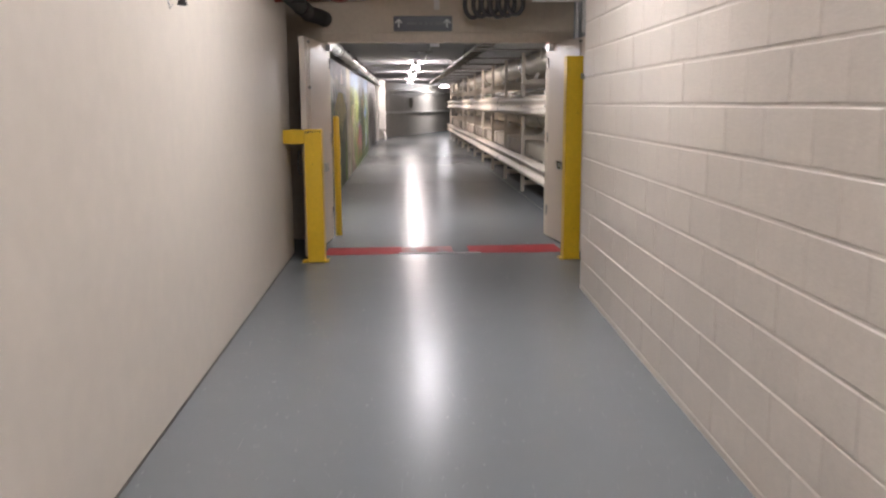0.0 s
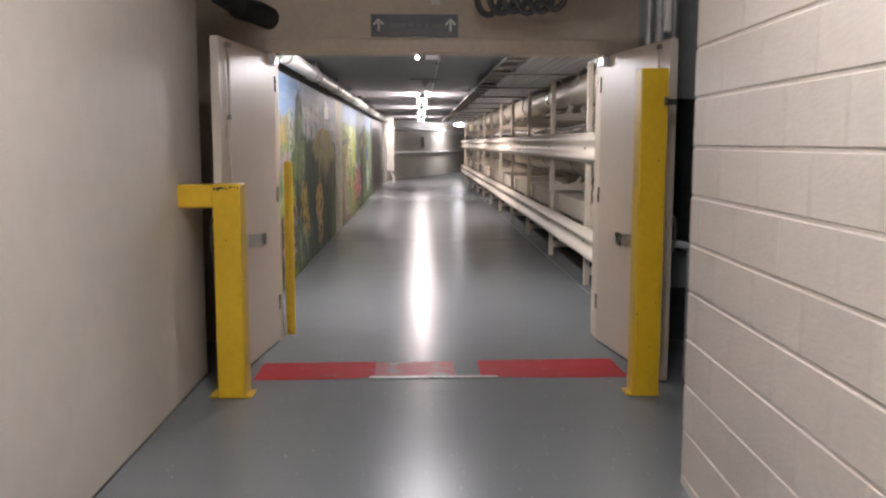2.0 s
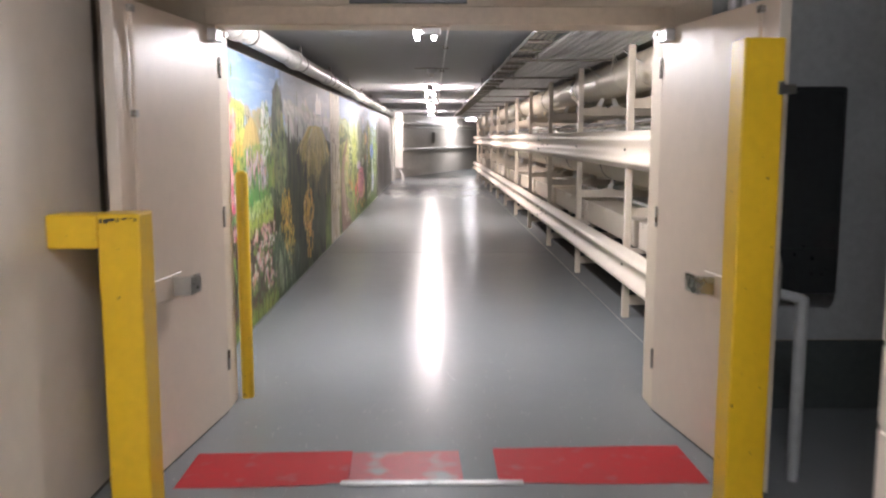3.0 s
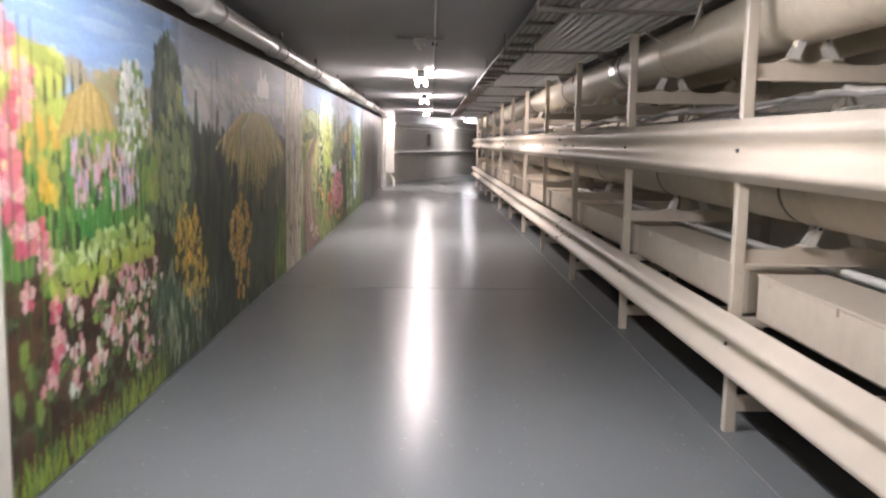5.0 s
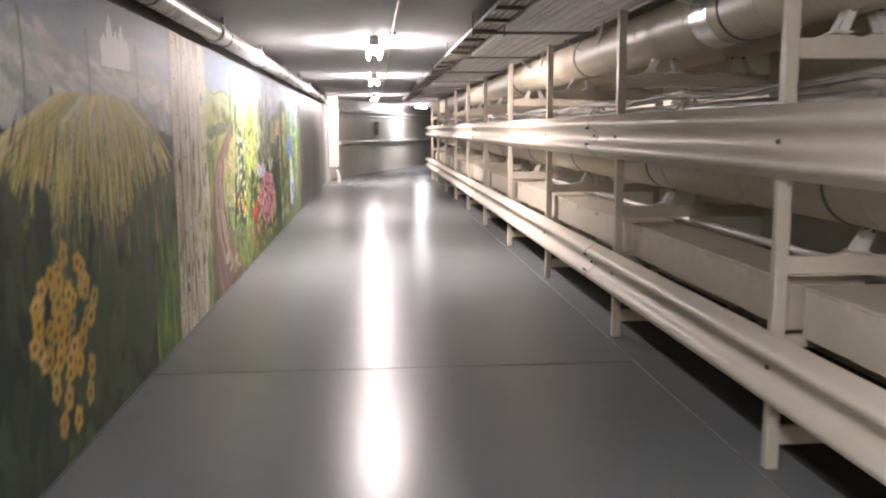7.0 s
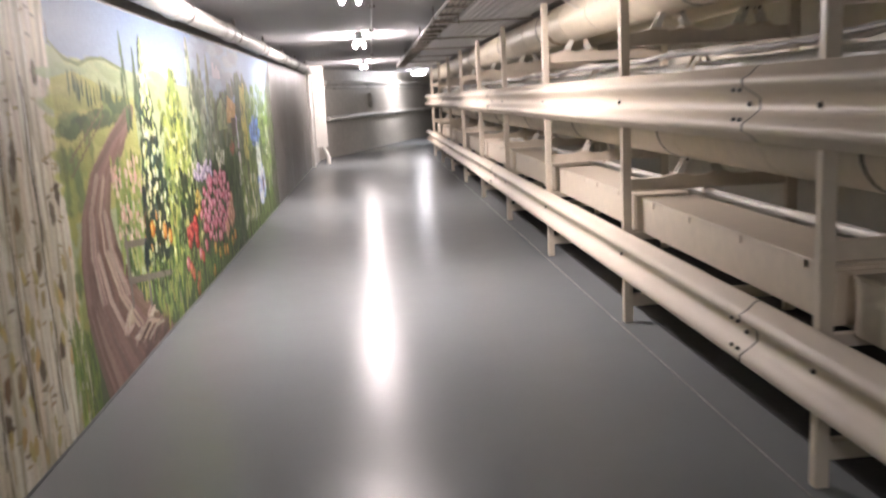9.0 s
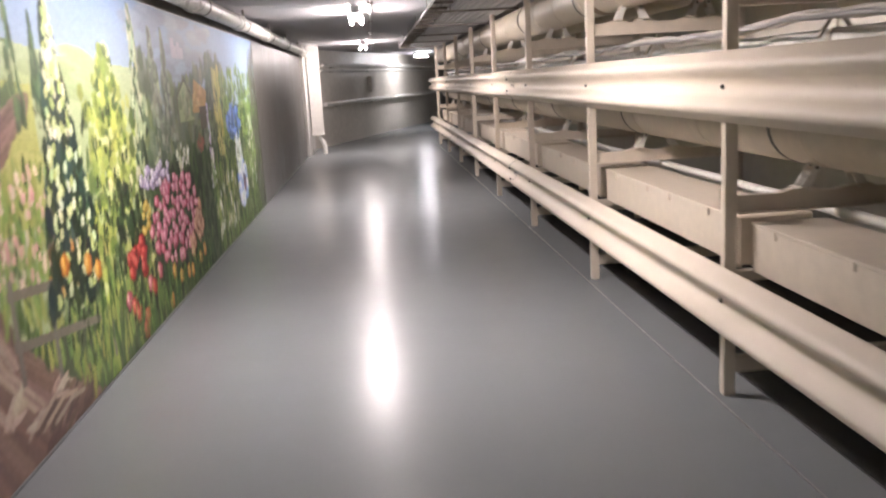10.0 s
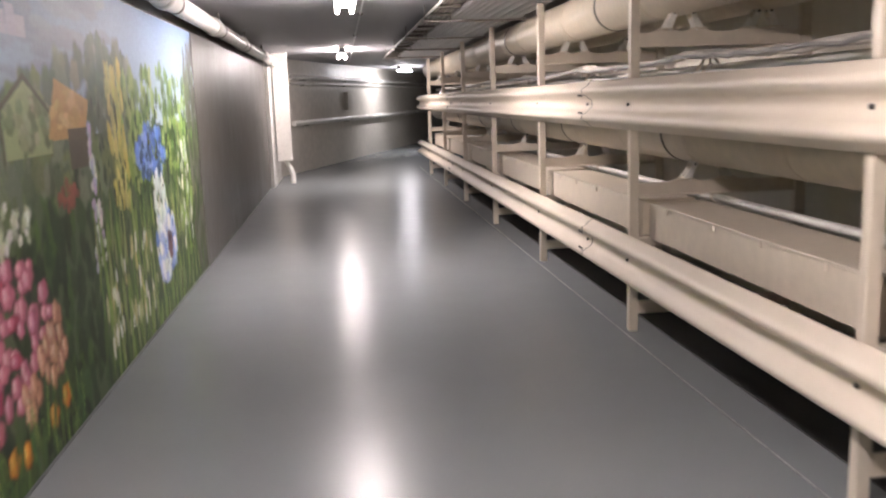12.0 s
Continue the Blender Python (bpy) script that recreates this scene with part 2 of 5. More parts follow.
box(bm, -1.5, DOOR_L - 0.06, DOOR_Y, DOOR_Y + 0.2, 0, CORR_CEIL)
box(bm, DOOR_R + 0.06, BACK_X + 0.2, DOOR_Y, DOOR_Y + 0.2, 0, CORR_CEIL)
box(bm, DOOR_L - 0.06, DOOR_R + 0.06, DOOR_Y, DOOR_Y + 0.2, DOOR_H + 0.10, CORR_CEIL)
structure("wall_door", bm, M_DOORWALL, "beige painted wall round the double door opening", "wall")
frame_ob = thing("door_frame", (0.5, DOOR_Y, 0), "brown painted steel frame of the double door", "door frame", kind="structure")
part("jamb", boxed(DOOR_L - 0.058, DOOR_L, DOOR_Y - 0.025, DOOR_Y + 0.215, 0, DOOR_H, 0.004), M_DOORWALL, frame_ob)
part("jamb", boxed(DOOR_R, DOOR_R + 0.058, DOOR_Y - 0.025, DOOR_Y + 0.215, 0, DOOR_H, 0.004), M_DOORWALL, frame_ob)
part("head", boxed(DOOR_L - 0.058, DOOR_R + 0.058, DOOR_Y - 0.03, DOOR_Y + 0.215, DOOR_H + 0.001, DOOR_H + 0.098, 0.004), M_FRAME, frame_ob)
structure("ceiling_corridor", boxed(-1.5, BACK_X + 0.2, -7, DOOR_Y + 0.2, CORR_CEIL, CORR_CEIL + 0.2), M_CEIL, "grey painted corridor ceiling", "ceiling")
structure("wall_south", boxed(-1.5, BACK_X + 0.2, -7.2, -7, 0, CORR_CEIL), M_PLASTER, "plain cream end wall", "wall")
structure("wall_alcove_east", boxed(BACK_X, BACK_X + 0.2, -7, DOOR_Y, 0, CORR_CEIL), M_ALCOVE, "grey painted wall of the dark side bay", "wall")

structure("wall_tunnel_west", boxed(WALL_L - 0.2, WALL_L, DOOR_Y + 0.2, BEND_Y, 0, CEIL), M_TUNNEL, "cream painted tunnel wall", "wall")
structure("wall_grey", boxed(WALL_L, WALL_L + 0.006, MURAL_1 + 0.01, 35.4, 0, CEIL), M_GREYWALL, "dark grey painted stretch of wall past the mural", "wall")
structure("wall_tunnel_east", boxed(BACK_X, BACK_X + 0.2, DOOR_Y + 0.2, BEND_Y + 3, 0, CEIL), M_TUNNEL, "cream painted wall behind the pipe rack", "wall")
structure("ceiling_tunnel", boxed(WALL_L - 0.2, 9, DOOR_Y + 0.2, 62, CEIL, CEIL + 0.2), M_CEIL, "grey painted concrete tunnel ceiling", "ceiling")


def bent_wall(name, x, y, length, thick, material, label):
    bm = boxed(-thick, 0, 0, length, 0, CEIL)
    a = math.atan2(BEND.x, BEND.y)
    bm.transform(Matrix.Translation((x, y, 0)) @ Matrix.Rotation(-a, 4, "Z"))
    return structure(name, bm, material, label, "wall")


bent_wall("wall_bend_west", WALL_L, BEND_Y, 24, 0.2, M_FARWALL, "cream painted wall where the tunnel bends")
bent_wall("wall_bend_east", BACK_X + 0.2, BEND_Y + 2.4, 22, 0.2, M_TUNNEL, "cream painted wall where the tunnel bends")
structure("wall_north", boxed(2, 11, 60.5, 60.7, 0, CEIL), M_FARWALL, "plain wall closing the tunnel's far end", "wall")

# ---- lamps ----


def batten(y0, x=0.42, z=CEIL - 0.05, material=M_TUBE, group="tunnel ceiling lights", length=1.22, turn=0.0, label="bare twin fluorescent batten light, lit"):
    ob = thing("ceiling_light", (x, y0 + length / 2, z), label, "ceiling light", group)
    part("housing", boxed(x - 0.055, x + 0.055, y0, y0 + length, z - 0.045, z + 0.05, 0.008), M_FIXTURE, ob)
    for dx in (-0.065, 0.065):
        part("tube", tubed([(x + dx, y0 + 0.03, z - 0.075), (x + dx, y0 + length - 0.03, z - 0.075)], 0.0175, 10), material, ob, "glowing white fluorescent tube")
        for yy in (y0 + 0.012, y0 + length - 0.028):
            part("lamp_holder", boxed(x + dx - 0.014, x + dx + 0.014, yy, yy + 0.016, z - 0.1, z - 0.035, 0.003), M_FIXTURE, ob)
    if turn:
        ob.matrix_basis = ob.matrix_basis @ Matrix.Rotation(radians(turn), 4, "Z")
    return ob


for y0, tubes in ((11.0, M_TUBE_DIM), (20.4, M_TUBE), (26.4, M_TUBE), (34.8, M_TUBE)):
    batten(y0, material=tubes)
batten(43.6, x=2.2, turn=-18, material=M_TUBE_DIM)
for y0 in (4.7, 0.2, -4.4):
    batten(y0, x=0.55, z=CORR_CEIL - 0.05, material=M_TUBE_WARM, group="corridor ceiling lights", length=1.2)

# ---- rack of guard rails, posts and pipes ----
POSTS = [POST_0 + POST_STEP * k for k in range(POST_N)]
W_BEAM = [(0.000, -0.156), (0.020, -0.150), (0.052, -0.118), (0.083, -0.104), (0.083, -0.076), (0.040, -0.048), (0.006, -0.022),
          (0.006, 0.022), (0.040, 0.048), (0.083, 0.076), (0.083, 0.104), (0.052, 0.118), (0.020, 0.150), (0.000, 0.156)]


def rail_bm(y0, y1, zc, out=0.0):
    bm = bmesh.new()
    front = [(RACK_X - 0.004 - x - out, zc + z) for x, z in W_BEAM]
    back = [(x + 0.004, z) for x, z in front[::-1]]
    extrude_y(bm, front + back, y0, y1)
    bmesh.ops.bevel(bm, geom=[e for e in bm.edges if abs(e.verts[0].co.y - e.verts[1].co.y) > 0.1 and e.calc_face_angle(0) > 0.25], offset=0.010, segments=2, affect="EDGES")
    bm.normal_update()
    for f in bm.faces:
        f.smooth = abs(f.normal.y) < 0.5
        if not f.smooth:
            for e in f.edges:
                e.smooth = False
    return bm


def bolt(parent, y, z, x, r=0.011):
    bm = bmesh.new()
    tube(bm, [(x + 0.002, y, z), (x - 0.006, y, z), (x - 0.010, y, z)], r, 8, radii=[r, r, r * 0.7])
    return part("bolt", bm, M_BAND, parent, "dark bolt head")


RAIL_TOP, RAIL_LOW = 1.435, 0.465
SPLICES = [10.23 + 7.62 * k for k in range(4)] + [38.6]
for zc, nm in ((RAIL_TOP, "upper"), (RAIL_LOW, "lower")):
    for i, (a, b) in enumerate(zip(SPLICES, SPLICES[1:])):
        ob = thing("guard_rail", (RACK_X, a, zc - 0.156), "cream painted corrugated steel guard rail bolted to the posts", "guard rail", "guard rails along the pipe rack")
        part("beam", rail_bm(a + 0.005, b - 0.005, zc), M_RAIL, ob)
        part("lap_edge", rail_bm(a - 0.004, a + 0.004, zc, 0.0025), M_BAND, ob, "dark gap at the rail's lapped end")
        for p in POSTS:
            if a < p < b:
                bolt(ob, p - 0.02, zc, RACK_X - 0.012)
        for dy in (0.05, 0.11):
            for dz in (-0.06, 0.06):
                bolt(ob, a + dy, zc + dz, RACK_X - 0.072, 0.009)
        bolt(ob, a + 0.08, zc, RACK_X - 0.018)

UP_X, UP_Z, UP_R = 2.42, 2.14, 0.18
LO_X, LO_Z, LO_R = 2.60, 1.25, 0.200


def rack_frame(y):
    ob = thing("rack_post", (RACK_X, y, 0), "cream painted steel rack post with cross arms for pipes", "rack", "rack posts along the tunnel")
    c = 0.024
    part("post", boxed(RACK_X, RACK_X + 0.058, y - c, y + c, 0, 2.30, 0.004), M_RACK, ob)
    part("rear_post", boxed(BACK_X - 0.16, BACK_X - 0.09, y - c, y + c, 0, 2.34, 0.004), M_RACK, ob)
    part("bearer", boxed(RACK_X + 0.058, BACK_X - 0.16, y - 0.02, y + 0.02, 0.55, 0.60, 0.003), M_RACK, ob)
    part("foot_arm", boxed(RACK_X + 0.058, BACK_X - 0.16, y - 0.02, y + 0.02, 0.11, 0.19, 0.004), M_RACK, ob)
    for z, w, seats in ((0.865, 0.095, (2.47, 2.74)), (1.775, 0.10, (2.33, 2.53, 2.86, 3.02))):
        xa, xb = RACK_X + 0.058, BACK_X - 0.16
        edge = [xa + (xb - xa) * k / 36 for k in range(37)]
        tops = [z + w - 0.015 * min(1.0, max(0.0, (min(abs(x - q) for q in seats) - 0.05) / 0.05)) for x in edge]
        bm = bmesh.new()
        ring = [(xb, z), (xa, z)] + list(zip(edge, tops))
        sides = [[bm.verts.new((x, yy, h)) for x, h in ring] for yy in (y - 0.006, y + 0.03)]
        for q in range(len(ring)):
            r = (q + 1) % len(ring)
            bm.faces.new((sides[0][q], sides[0][r], sides[1][r], sides[1][q]))
        bm.faces.new(sides[0][::-1])
        bm.faces.new(sides[1])
        arm = part("cross_arm", bm, M_RACK, ob)
        part("flange", boxed(RACK_X + 0.06, BACK_X - 0.162, y - 0.04, y - 0.0065, z, z + 0.007, 0.002), M_RACK, arm)
    return ob


def roller(y, x, z, lean):
    """A pipe roller stand: two lugs and a roller on a cross arm."""
    ob = thing("pipe_roller", (x, y, z), "small cream painted pipe roller stand on a cross arm", "pipe support", "pipe rollers on the rack")
    lean_m = Matrix.Translation((x, y, z)) @ Matrix.Rotation(radians(lean), 4, "Y")
    for dy in (-0.035, 0.025):
        bm = bmesh.new()
        ring = [(-0.024, 0.0), (0.024, 0.0), (0.017, 0.085)] + [(0.018 * math.cos(q), 0.108 + 0.018 * math.sin(q)) for q in (math.pi * k / 6 for k in range(7))] + [(-0.017, 0.085)]
        sides = [[bm.verts.new((u, yy, h)) for u, h in ring] for yy in (dy, dy + 0.010)]
        for q in range(len(ring)):
            r = (q + 1) % len(ring)
            bm.faces.new((sides[0][q], sides[0][r], sides[1][r], sides[1][q]))
        bm.faces.new(sides[0][::-1])
        bm.faces.new(sides[1])
        bm.transform(lean_m)
        part("lug", bm, M_PIPE2, ob)
    bm = tubed([(0, -0.042, 0.105), (0, 0.042, 0.105)], 0.009, 8)
    bm.transform(lean_m)
    part("pin", bm, M_BAND, ob, "dark steel pin")
    bm = tubed([(0, -0.03, 0.085), (0, 0.03, 0.085)], 0.022, 10)
    bm.transform(Matrix.Translation((x, y, z)) @ Matrix.Rotation(radians(lean), 4, "Y"))
    part("roller", bm, M_RACK, ob)
    part("foot_plate", boxed(x - 0.04, x + 0.04, y - 0.05, y + 0.05, z, z + 0.008, 0.002), M_RACK, ob)


for y in POSTS:
    rack_frame(y)
    for x, lean in ((2.33, 24), (2.53, -24)):
        roller(y, x, 1.876, lean)
    for x, lean in ((2.86, 24), (3.02, -20)):
        roller(y, x, 1.876, lean)
    for x, lean in ((2.47, 28), (2.74, -28)):
        roller(y, x, 0.961, lean)

# ---- pipes, duct boxes and cables on the rack ----


def long_pipe(name, x, z, r, y0, y1, material, label, bands=(), category="pipe", seams=(), seg=24, group=""):
    ob = thing(name, (x, y0, z), label, category, group)
    part("run", tubed([(x, y0, z), (x, y1, z)], r, seg), material, ob)
    for y, w, m, nm in bands:
        part(nm, tubed([(x, y, z), (x, y + w, z)], r + 0.004, seg), m, ob)
    for y in seams:
        part("seam", tubed([(x, y, z), (x, y + 0.05, z)], r + 0.003, seg), material, ob)
    return ob


M_RUST = mat("rust_stained_band", (0.30, 0.20, 0.12), 0.6, vary=0.3, scale=12)
rng = random.Random(4)
long_pipe("large_pipe", UP_X, UP_Z, UP_R, 10.3, 39.2, M_PIPE, "large cream painted insulated pipe on rollers",
          [(16.18, 0.25, M_FOIL, "foil_tape"), (16.02, 0.025, M_BAND, "strap"), (19.3, 0.02, M_BAND, "strap"), (22.75, 0.16, M_RUST, "stained_band"), (23.25, 0.025, M_BAND, "strap"), (25.9, 0.025, M_BAND, "strap"), (29.4, 0.025, M_BAND, "strap"), (33.1, 0.025, M_BAND, "strap")],
          seams=[10.9 + 0.94 * k for k in range(30)], group="large pipes on the rack")
long_pipe("large_pipe", LO_X, LO_Z, LO_R, 10.3, 39.2, M_PIPE, "large cream painted insulated pipe behind the guard rails",
          [(12.78 + 2.44 * k + rng.uniform(-0.1, 0.1), 0.022, M_BAND, "strap") for k in range(11)], seams=[11.2 + 1.22 * k for k in range(22)], group="large pipes on the rack")
long_pipe("rear_pipe", 2.94, 2.10, 0.125, 10.3, 39.2, M_PIPE, "cream painted insulated pipe at the back of the rack", seams=[12 + 1.8 * k for k in range(14)])
long_pipe("rear_pipe", 3.02, 1.165, 0.10, 10.3, 39.2, M_PIPE, "cream painted pipe at the back of the rack", seams=[12 + 2.1 * k for k in range(12)])
for x, z, r in ((2.74, 0.632, 0.032), (2.90, 0.63, 0.03)):
    long_pipe("small_pipe", x, z, r, 10.3, 39.0, M_PIPE2, "thin white painted pipe lying on the rack bearers", seg=12, group="thin pipes on the rack")
for x, z, r in ((2.62, 1.62, 0.042), (2.67, 0.835, 0.024)):
    ob = long_pipe("hung_pipe", x, z, r, 10.3, 39.0, M_PIPE2, "thin white painted pipe hung below the cross arms", seg=12, group="thin pipes on the rack")
    for y in POSTS:
        part("hanger_rod", tubed([(x, y + 0.012, z + r - 0.004), (x, y + 0.012, 1.78 if z > 1 else 0.87)], 0.006, 6), M_RACK, ob)
        part("hanger_ring", tubed([(x, y - 0.006, z), (x, y + 0.03, z)], r + 0.006, 10), M_RACK, ob)
        if z > 1:
            part("hanger_yoke", tubed([(x - 0.085, y + 0.012, z + 0.005), (x - 0.02, y + 0.012, z + 0.105), (x + 0.02, y + 0.012, z + 0.105), (x + 0.085, y + 0.012, z + 0.005)], 0.009, 6), M_RACK, ob)

for k, y in enumerate(POSTS[:-1] + [POSTS[0] - POST_STEP]):
    y0, y1 = y + 0.075, y + POST_STEP - 0.06
    if y0 < 10.3:
        y0 = 10.3
    x0, x1 = 2.215, 2.56
    ob = thing("duct_box", (x0, y0, 0.6), "cream painted sheet metal duct box resting on the rack", "duct box", "duct boxes on the rack")
    part("body", boxed(x0, x1, y0, y1, 0.602, 0.815, 0.004), M_BOX, ob)
    part("lid", boxed(x0 - 0.006, x1 + 0.006, y0 - 0.004, y1 + 0.004, 0.8155, 0.829, 0.003), M_BOX, ob)
    part("end_collar", boxed(x0 - 0.012, x1 + 0.012, y0 + 0.01, y0 + 0.045, 0.5985, 0.8325, 0.004), M_BOX, ob)
    n = 4
    for j in range(n):
        yy = y0 + (y1 - y0) * (j + 0.5 + rng.uniform(-0.2, 0.2)) / n
        part("clip", boxed(x0 - 0.011, x0 - 0.0005, yy, yy + 0.012, 0.785, 0.823, 0.002), M_RACK, ob)

M_CABLEW = mat("white_cable", (0.60, 0.57, 0.52), 0.5, vary=0.15)
for j in range(3):
    x = 2.38 + 0.07 * j + rng.uniform(0, 0.03)
    pts = []
    y = 10.4
    while y < 38:
        near = min(abs(y - p) for p in POSTS)
        z = 1.700 + 0.014 * (j % 3) + rng.uniform(-0.008, 0.010) - 0.05 * math.sin(min(1, near / 1.22) * math.pi / 2) * (0.4 + 0.6 * ((j * 37) % 7) / 7)
        pts.append((x + rng.uniform(-0.03, 0.03), y, z))
        y += 0.17
    solo("cable", tubed(pts, 0.012 + 0.006 * (j % 3), 6), M_CABLEW if j % 3 else M_CABLE, "loose painted cable sagging under the cross arms", "cable", "cables on the rack")

# loops of wire above the rack
for k, y in enumerate((11.6, 13.4, 15.2, 18.0, 20.4)):
    pts = [(2.16 + 0.10 * math.sin(t * 3.14), y + 1.6 * t, 2.36 - 0.22 * math.sin(t * math.pi) + 0.0 * t) for t in (i / 14 for i in range(15))]
    solo("slack_wire", tubed(pts, 0.009, 6), M_CABLEW, "slack pale wire drooping from the conduits", "cable", "slack wires")

# ---- pipe along the mural wall ----
ob = thing("wall_pipe", (-0.85, 10.25, 2.27), "white painted pipe with couplings along the top of the mural wall", "pipe")
part("run", tubed([(-0.85, 10.25, 2.27), (-0.85, 36.1, 2.27)], 0.075, 20), M_PIPE2, ob)
for k in range(11):
    y = 11.2 + 2.45 * k
    part("coupling", tubed([(-0.85, y - 0.07, 2.27), (-0.85, y - 0.06, 2.27), (-0.85, y + 0.06, 2.27), (-0.85, y + 0.07, 2.27)], 0.09, 20, radii=[0.078, 0.09, 0.09, 0.078]), M_PIPE2, ob)
    part("hanger", boxed(-0.862, -0.838, y + 0.4, y + 0.44, 2.34, CEIL, 0.003), M_TRAY, ob)
    part("clamp", tubed([(-0.85, y + 0.4, 2.27), (-0.85, y + 0.44, 2.27)], 0.08, 20), M_TRAY, ob)
M_BROWN = mat("dark_brown", (0.10, 0.082, 0.066), 0.5, vary=0.15)
structure("trim_mural_top", boxed(WALL_L, WALL_L + 0.008, MURAL_0, 35.4, 2.175, 2.42), M_BROWN, "dark brown band above the mural", "trim")

# ---- cable tray and conduits under the ceiling ----
TRAY_X0, TRAY_X1, TRAY_Z = 1.25, 1.47, 2.33
ob = thing("cable_tray", (1.31, 10.3, TRAY_Z), "grey steel ladder cable tray hung under the ceiling", "cable tray")
for x in (TRAY_X0, TRAY_X1):
    part("side_rail", boxed(x - 0.006, x + 0.006, 10.3, 37.4, TRAY_Z - 0.012, TRAY_Z + 0.016, 0.003), M_CABLE, ob)
rung = mesh_of("rung", boxed(TRAY_X0 + 0.009, TRAY_X1 - 0.009, -0.045, 0.045, TRAY_Z - 0.02, TRAY_Z + 0.005, 0.003), M_TRAY)
for k in range(38):
    r = new("rung", rung)
    r.parent = ob
    r.matrix_parent_inverse = BASES[ob].inverted()
    r.location = (0, 10.42 + 0.71 * k, 0)
for j in range(12):
    x = TRAY_X0 + 0.016 + 0.017 * j
    pts = [(x + rng.uniform(-0.009, 0.009), 10.35 + 0.6 * i, TRAY_Z + 0.005 + 0.014 + rng.uniform(0, 0.01)) for i in range(45)]
    solo("cable", tubed(pts, 0.011 + 0.004 * (j % 3), 6), (M_CABLEW, M_CABLE, M_CABLEW)[j % 3], "cable lying in the ceiling tray", "cable", "cables in the tray")
CONDUITS = ((1.515, 0.022), (1.565, 0.020), (1.625, 0.026), (1.69, 0.024), (1.775, 0.036), (1.875, 0.044), (1.985, 0.046), (2.085, 0.036), (2.165, 0.028), (2.225, 0.018))
for x, r in CONDUITS:
    ob = thing("conduit", (x, 10.3, 2.30), "grey steel conduit under the ceiling", "conduit", "conduits under the tunnel ceiling")
    part("run", tubed([(x, 10.3, 2.308 + r), (x, 37.5, 2.308 + r)], r, 12), M_COND, ob)
    for k in range(8):
        y = 11.5 + 3.05 * k + 7 * (x - 1.6)
        if y < 37:
            part("coupling", tubed([(x, y, 2.308 + r), (x, y + 0.07, 2.308 + r)], r + 0.005, 12), M_COND, ob)
for k in range(11):
    y = 11.3 + 2.44 * k
    ob = thing("trapeze_hanger", (1.6, y, 2.27), "steel channel hanger carrying tray and conduits", "hanger", "trapeze hangers under the ceiling")
    part("channel", boxed(1.22, 2.26, y - 0.02, y + 0.02, 2.266, 2.287, 0.003), M_TRAY, ob)
    for x in (1.228, 1.488, 2.25):
        part("rod", tubed([(x, y, 2.25), (x, y, CEIL)], 0.006, 6), M_TRAY, ob)
for x in (0.60,):
    ob = thing("ceiling_conduit", (x, 10.3, CEIL - 0.012), "thin steel conduit clipped to the ceiling", "conduit", "thin ceiling conduits")
    part("run", tubed([(x, 10.3, CEIL - 0.016), (x, 40, CEIL - 0.016)], 0.011, 8), M_COND, ob)
    for k in range(9):
        part("clip", boxed(x - 0.03, x + 0.03, 11 + 3 * k, 11.03 + 3 * k, CEIL - 0.03, CEIL, 0.002), M_TRAY, ob)
ob = thing("smoke_detector", (0.46, 16.42, CEIL), "small detector on a steel ceiling plate", "detector")
part("plate", boxed(0.24, 0.68, 16.36, 16.48, CEIL - 0.035, CEIL - 0.0275, 0.002), M_TRAY, ob)
part("box", boxed(0.40, 0.52, 16.35, 16.49, CEIL - 0.09, CEIL - 0.0355, 0.004), M_COND, ob)
part("sensor", tubed([(0.46, 16.42, CEIL - 0.09), (0.46, 16.42, CEIL - 0.12), (0.46, 16.42, CEIL - 0.135)], 0.03, 14, radii=[0.03, 0.028, 0.015]), M_PIPE2, ob)

# ---- far end: downpipe, white panel, pipes along the bend ----
ob = thing("downpipe", (-0.74, 36.33, 0), "white painted vertical pipe with an elbow near the floor", "pipe")
part("run", tubed([(-0.74, 36.33, 0.42), (-0.74, 36.33, CEIL)], 0.075, 16), M_PIPE2, ob)
part("elbow", tubed([(-0.74, 36.33, 0.45), (-0.72, 36.24, 0.36), (-0.66, 36.2, 0.27), (-0.62, 36.15, 0.16), (-0.62, 36.15, 0.0)], 0.05, 12), M_PIPE2, ob)
part("flange", tubed([(-0.74, 36.33, 0.43), (-0.74, 36.33, 0.48)], 0.09, 16), M_PIPE2, ob)
ob = thing("white_riser_box", (-0.75, 36.1, 0.45), "white boxed riser casing fixed under the ceiling", "riser casing")
part("casing", boxed(-0.885, -0.61, 36.02, 36.24, 0.45, CEIL, 0.006), M_PIPE2, ob)
part("base_trim", boxed(-0.89, -0.605, 36.015, 36.245, 0.44, 0.48, 0.003), M_PIPE2, ob)
structure("wall_jog", boxed(WALL_L, WALL_L + 0.07, 35.41, 37.3, 0, CEIL), M_PIPE2, "white painted jog of the wall", "wall")
a = -math.atan2(BEND.x, BEND.y)
TURN_M = Matrix.Translation((WALL_L, BEND_Y, 0)) @ Matrix.Rotation(a, 4, "Z")


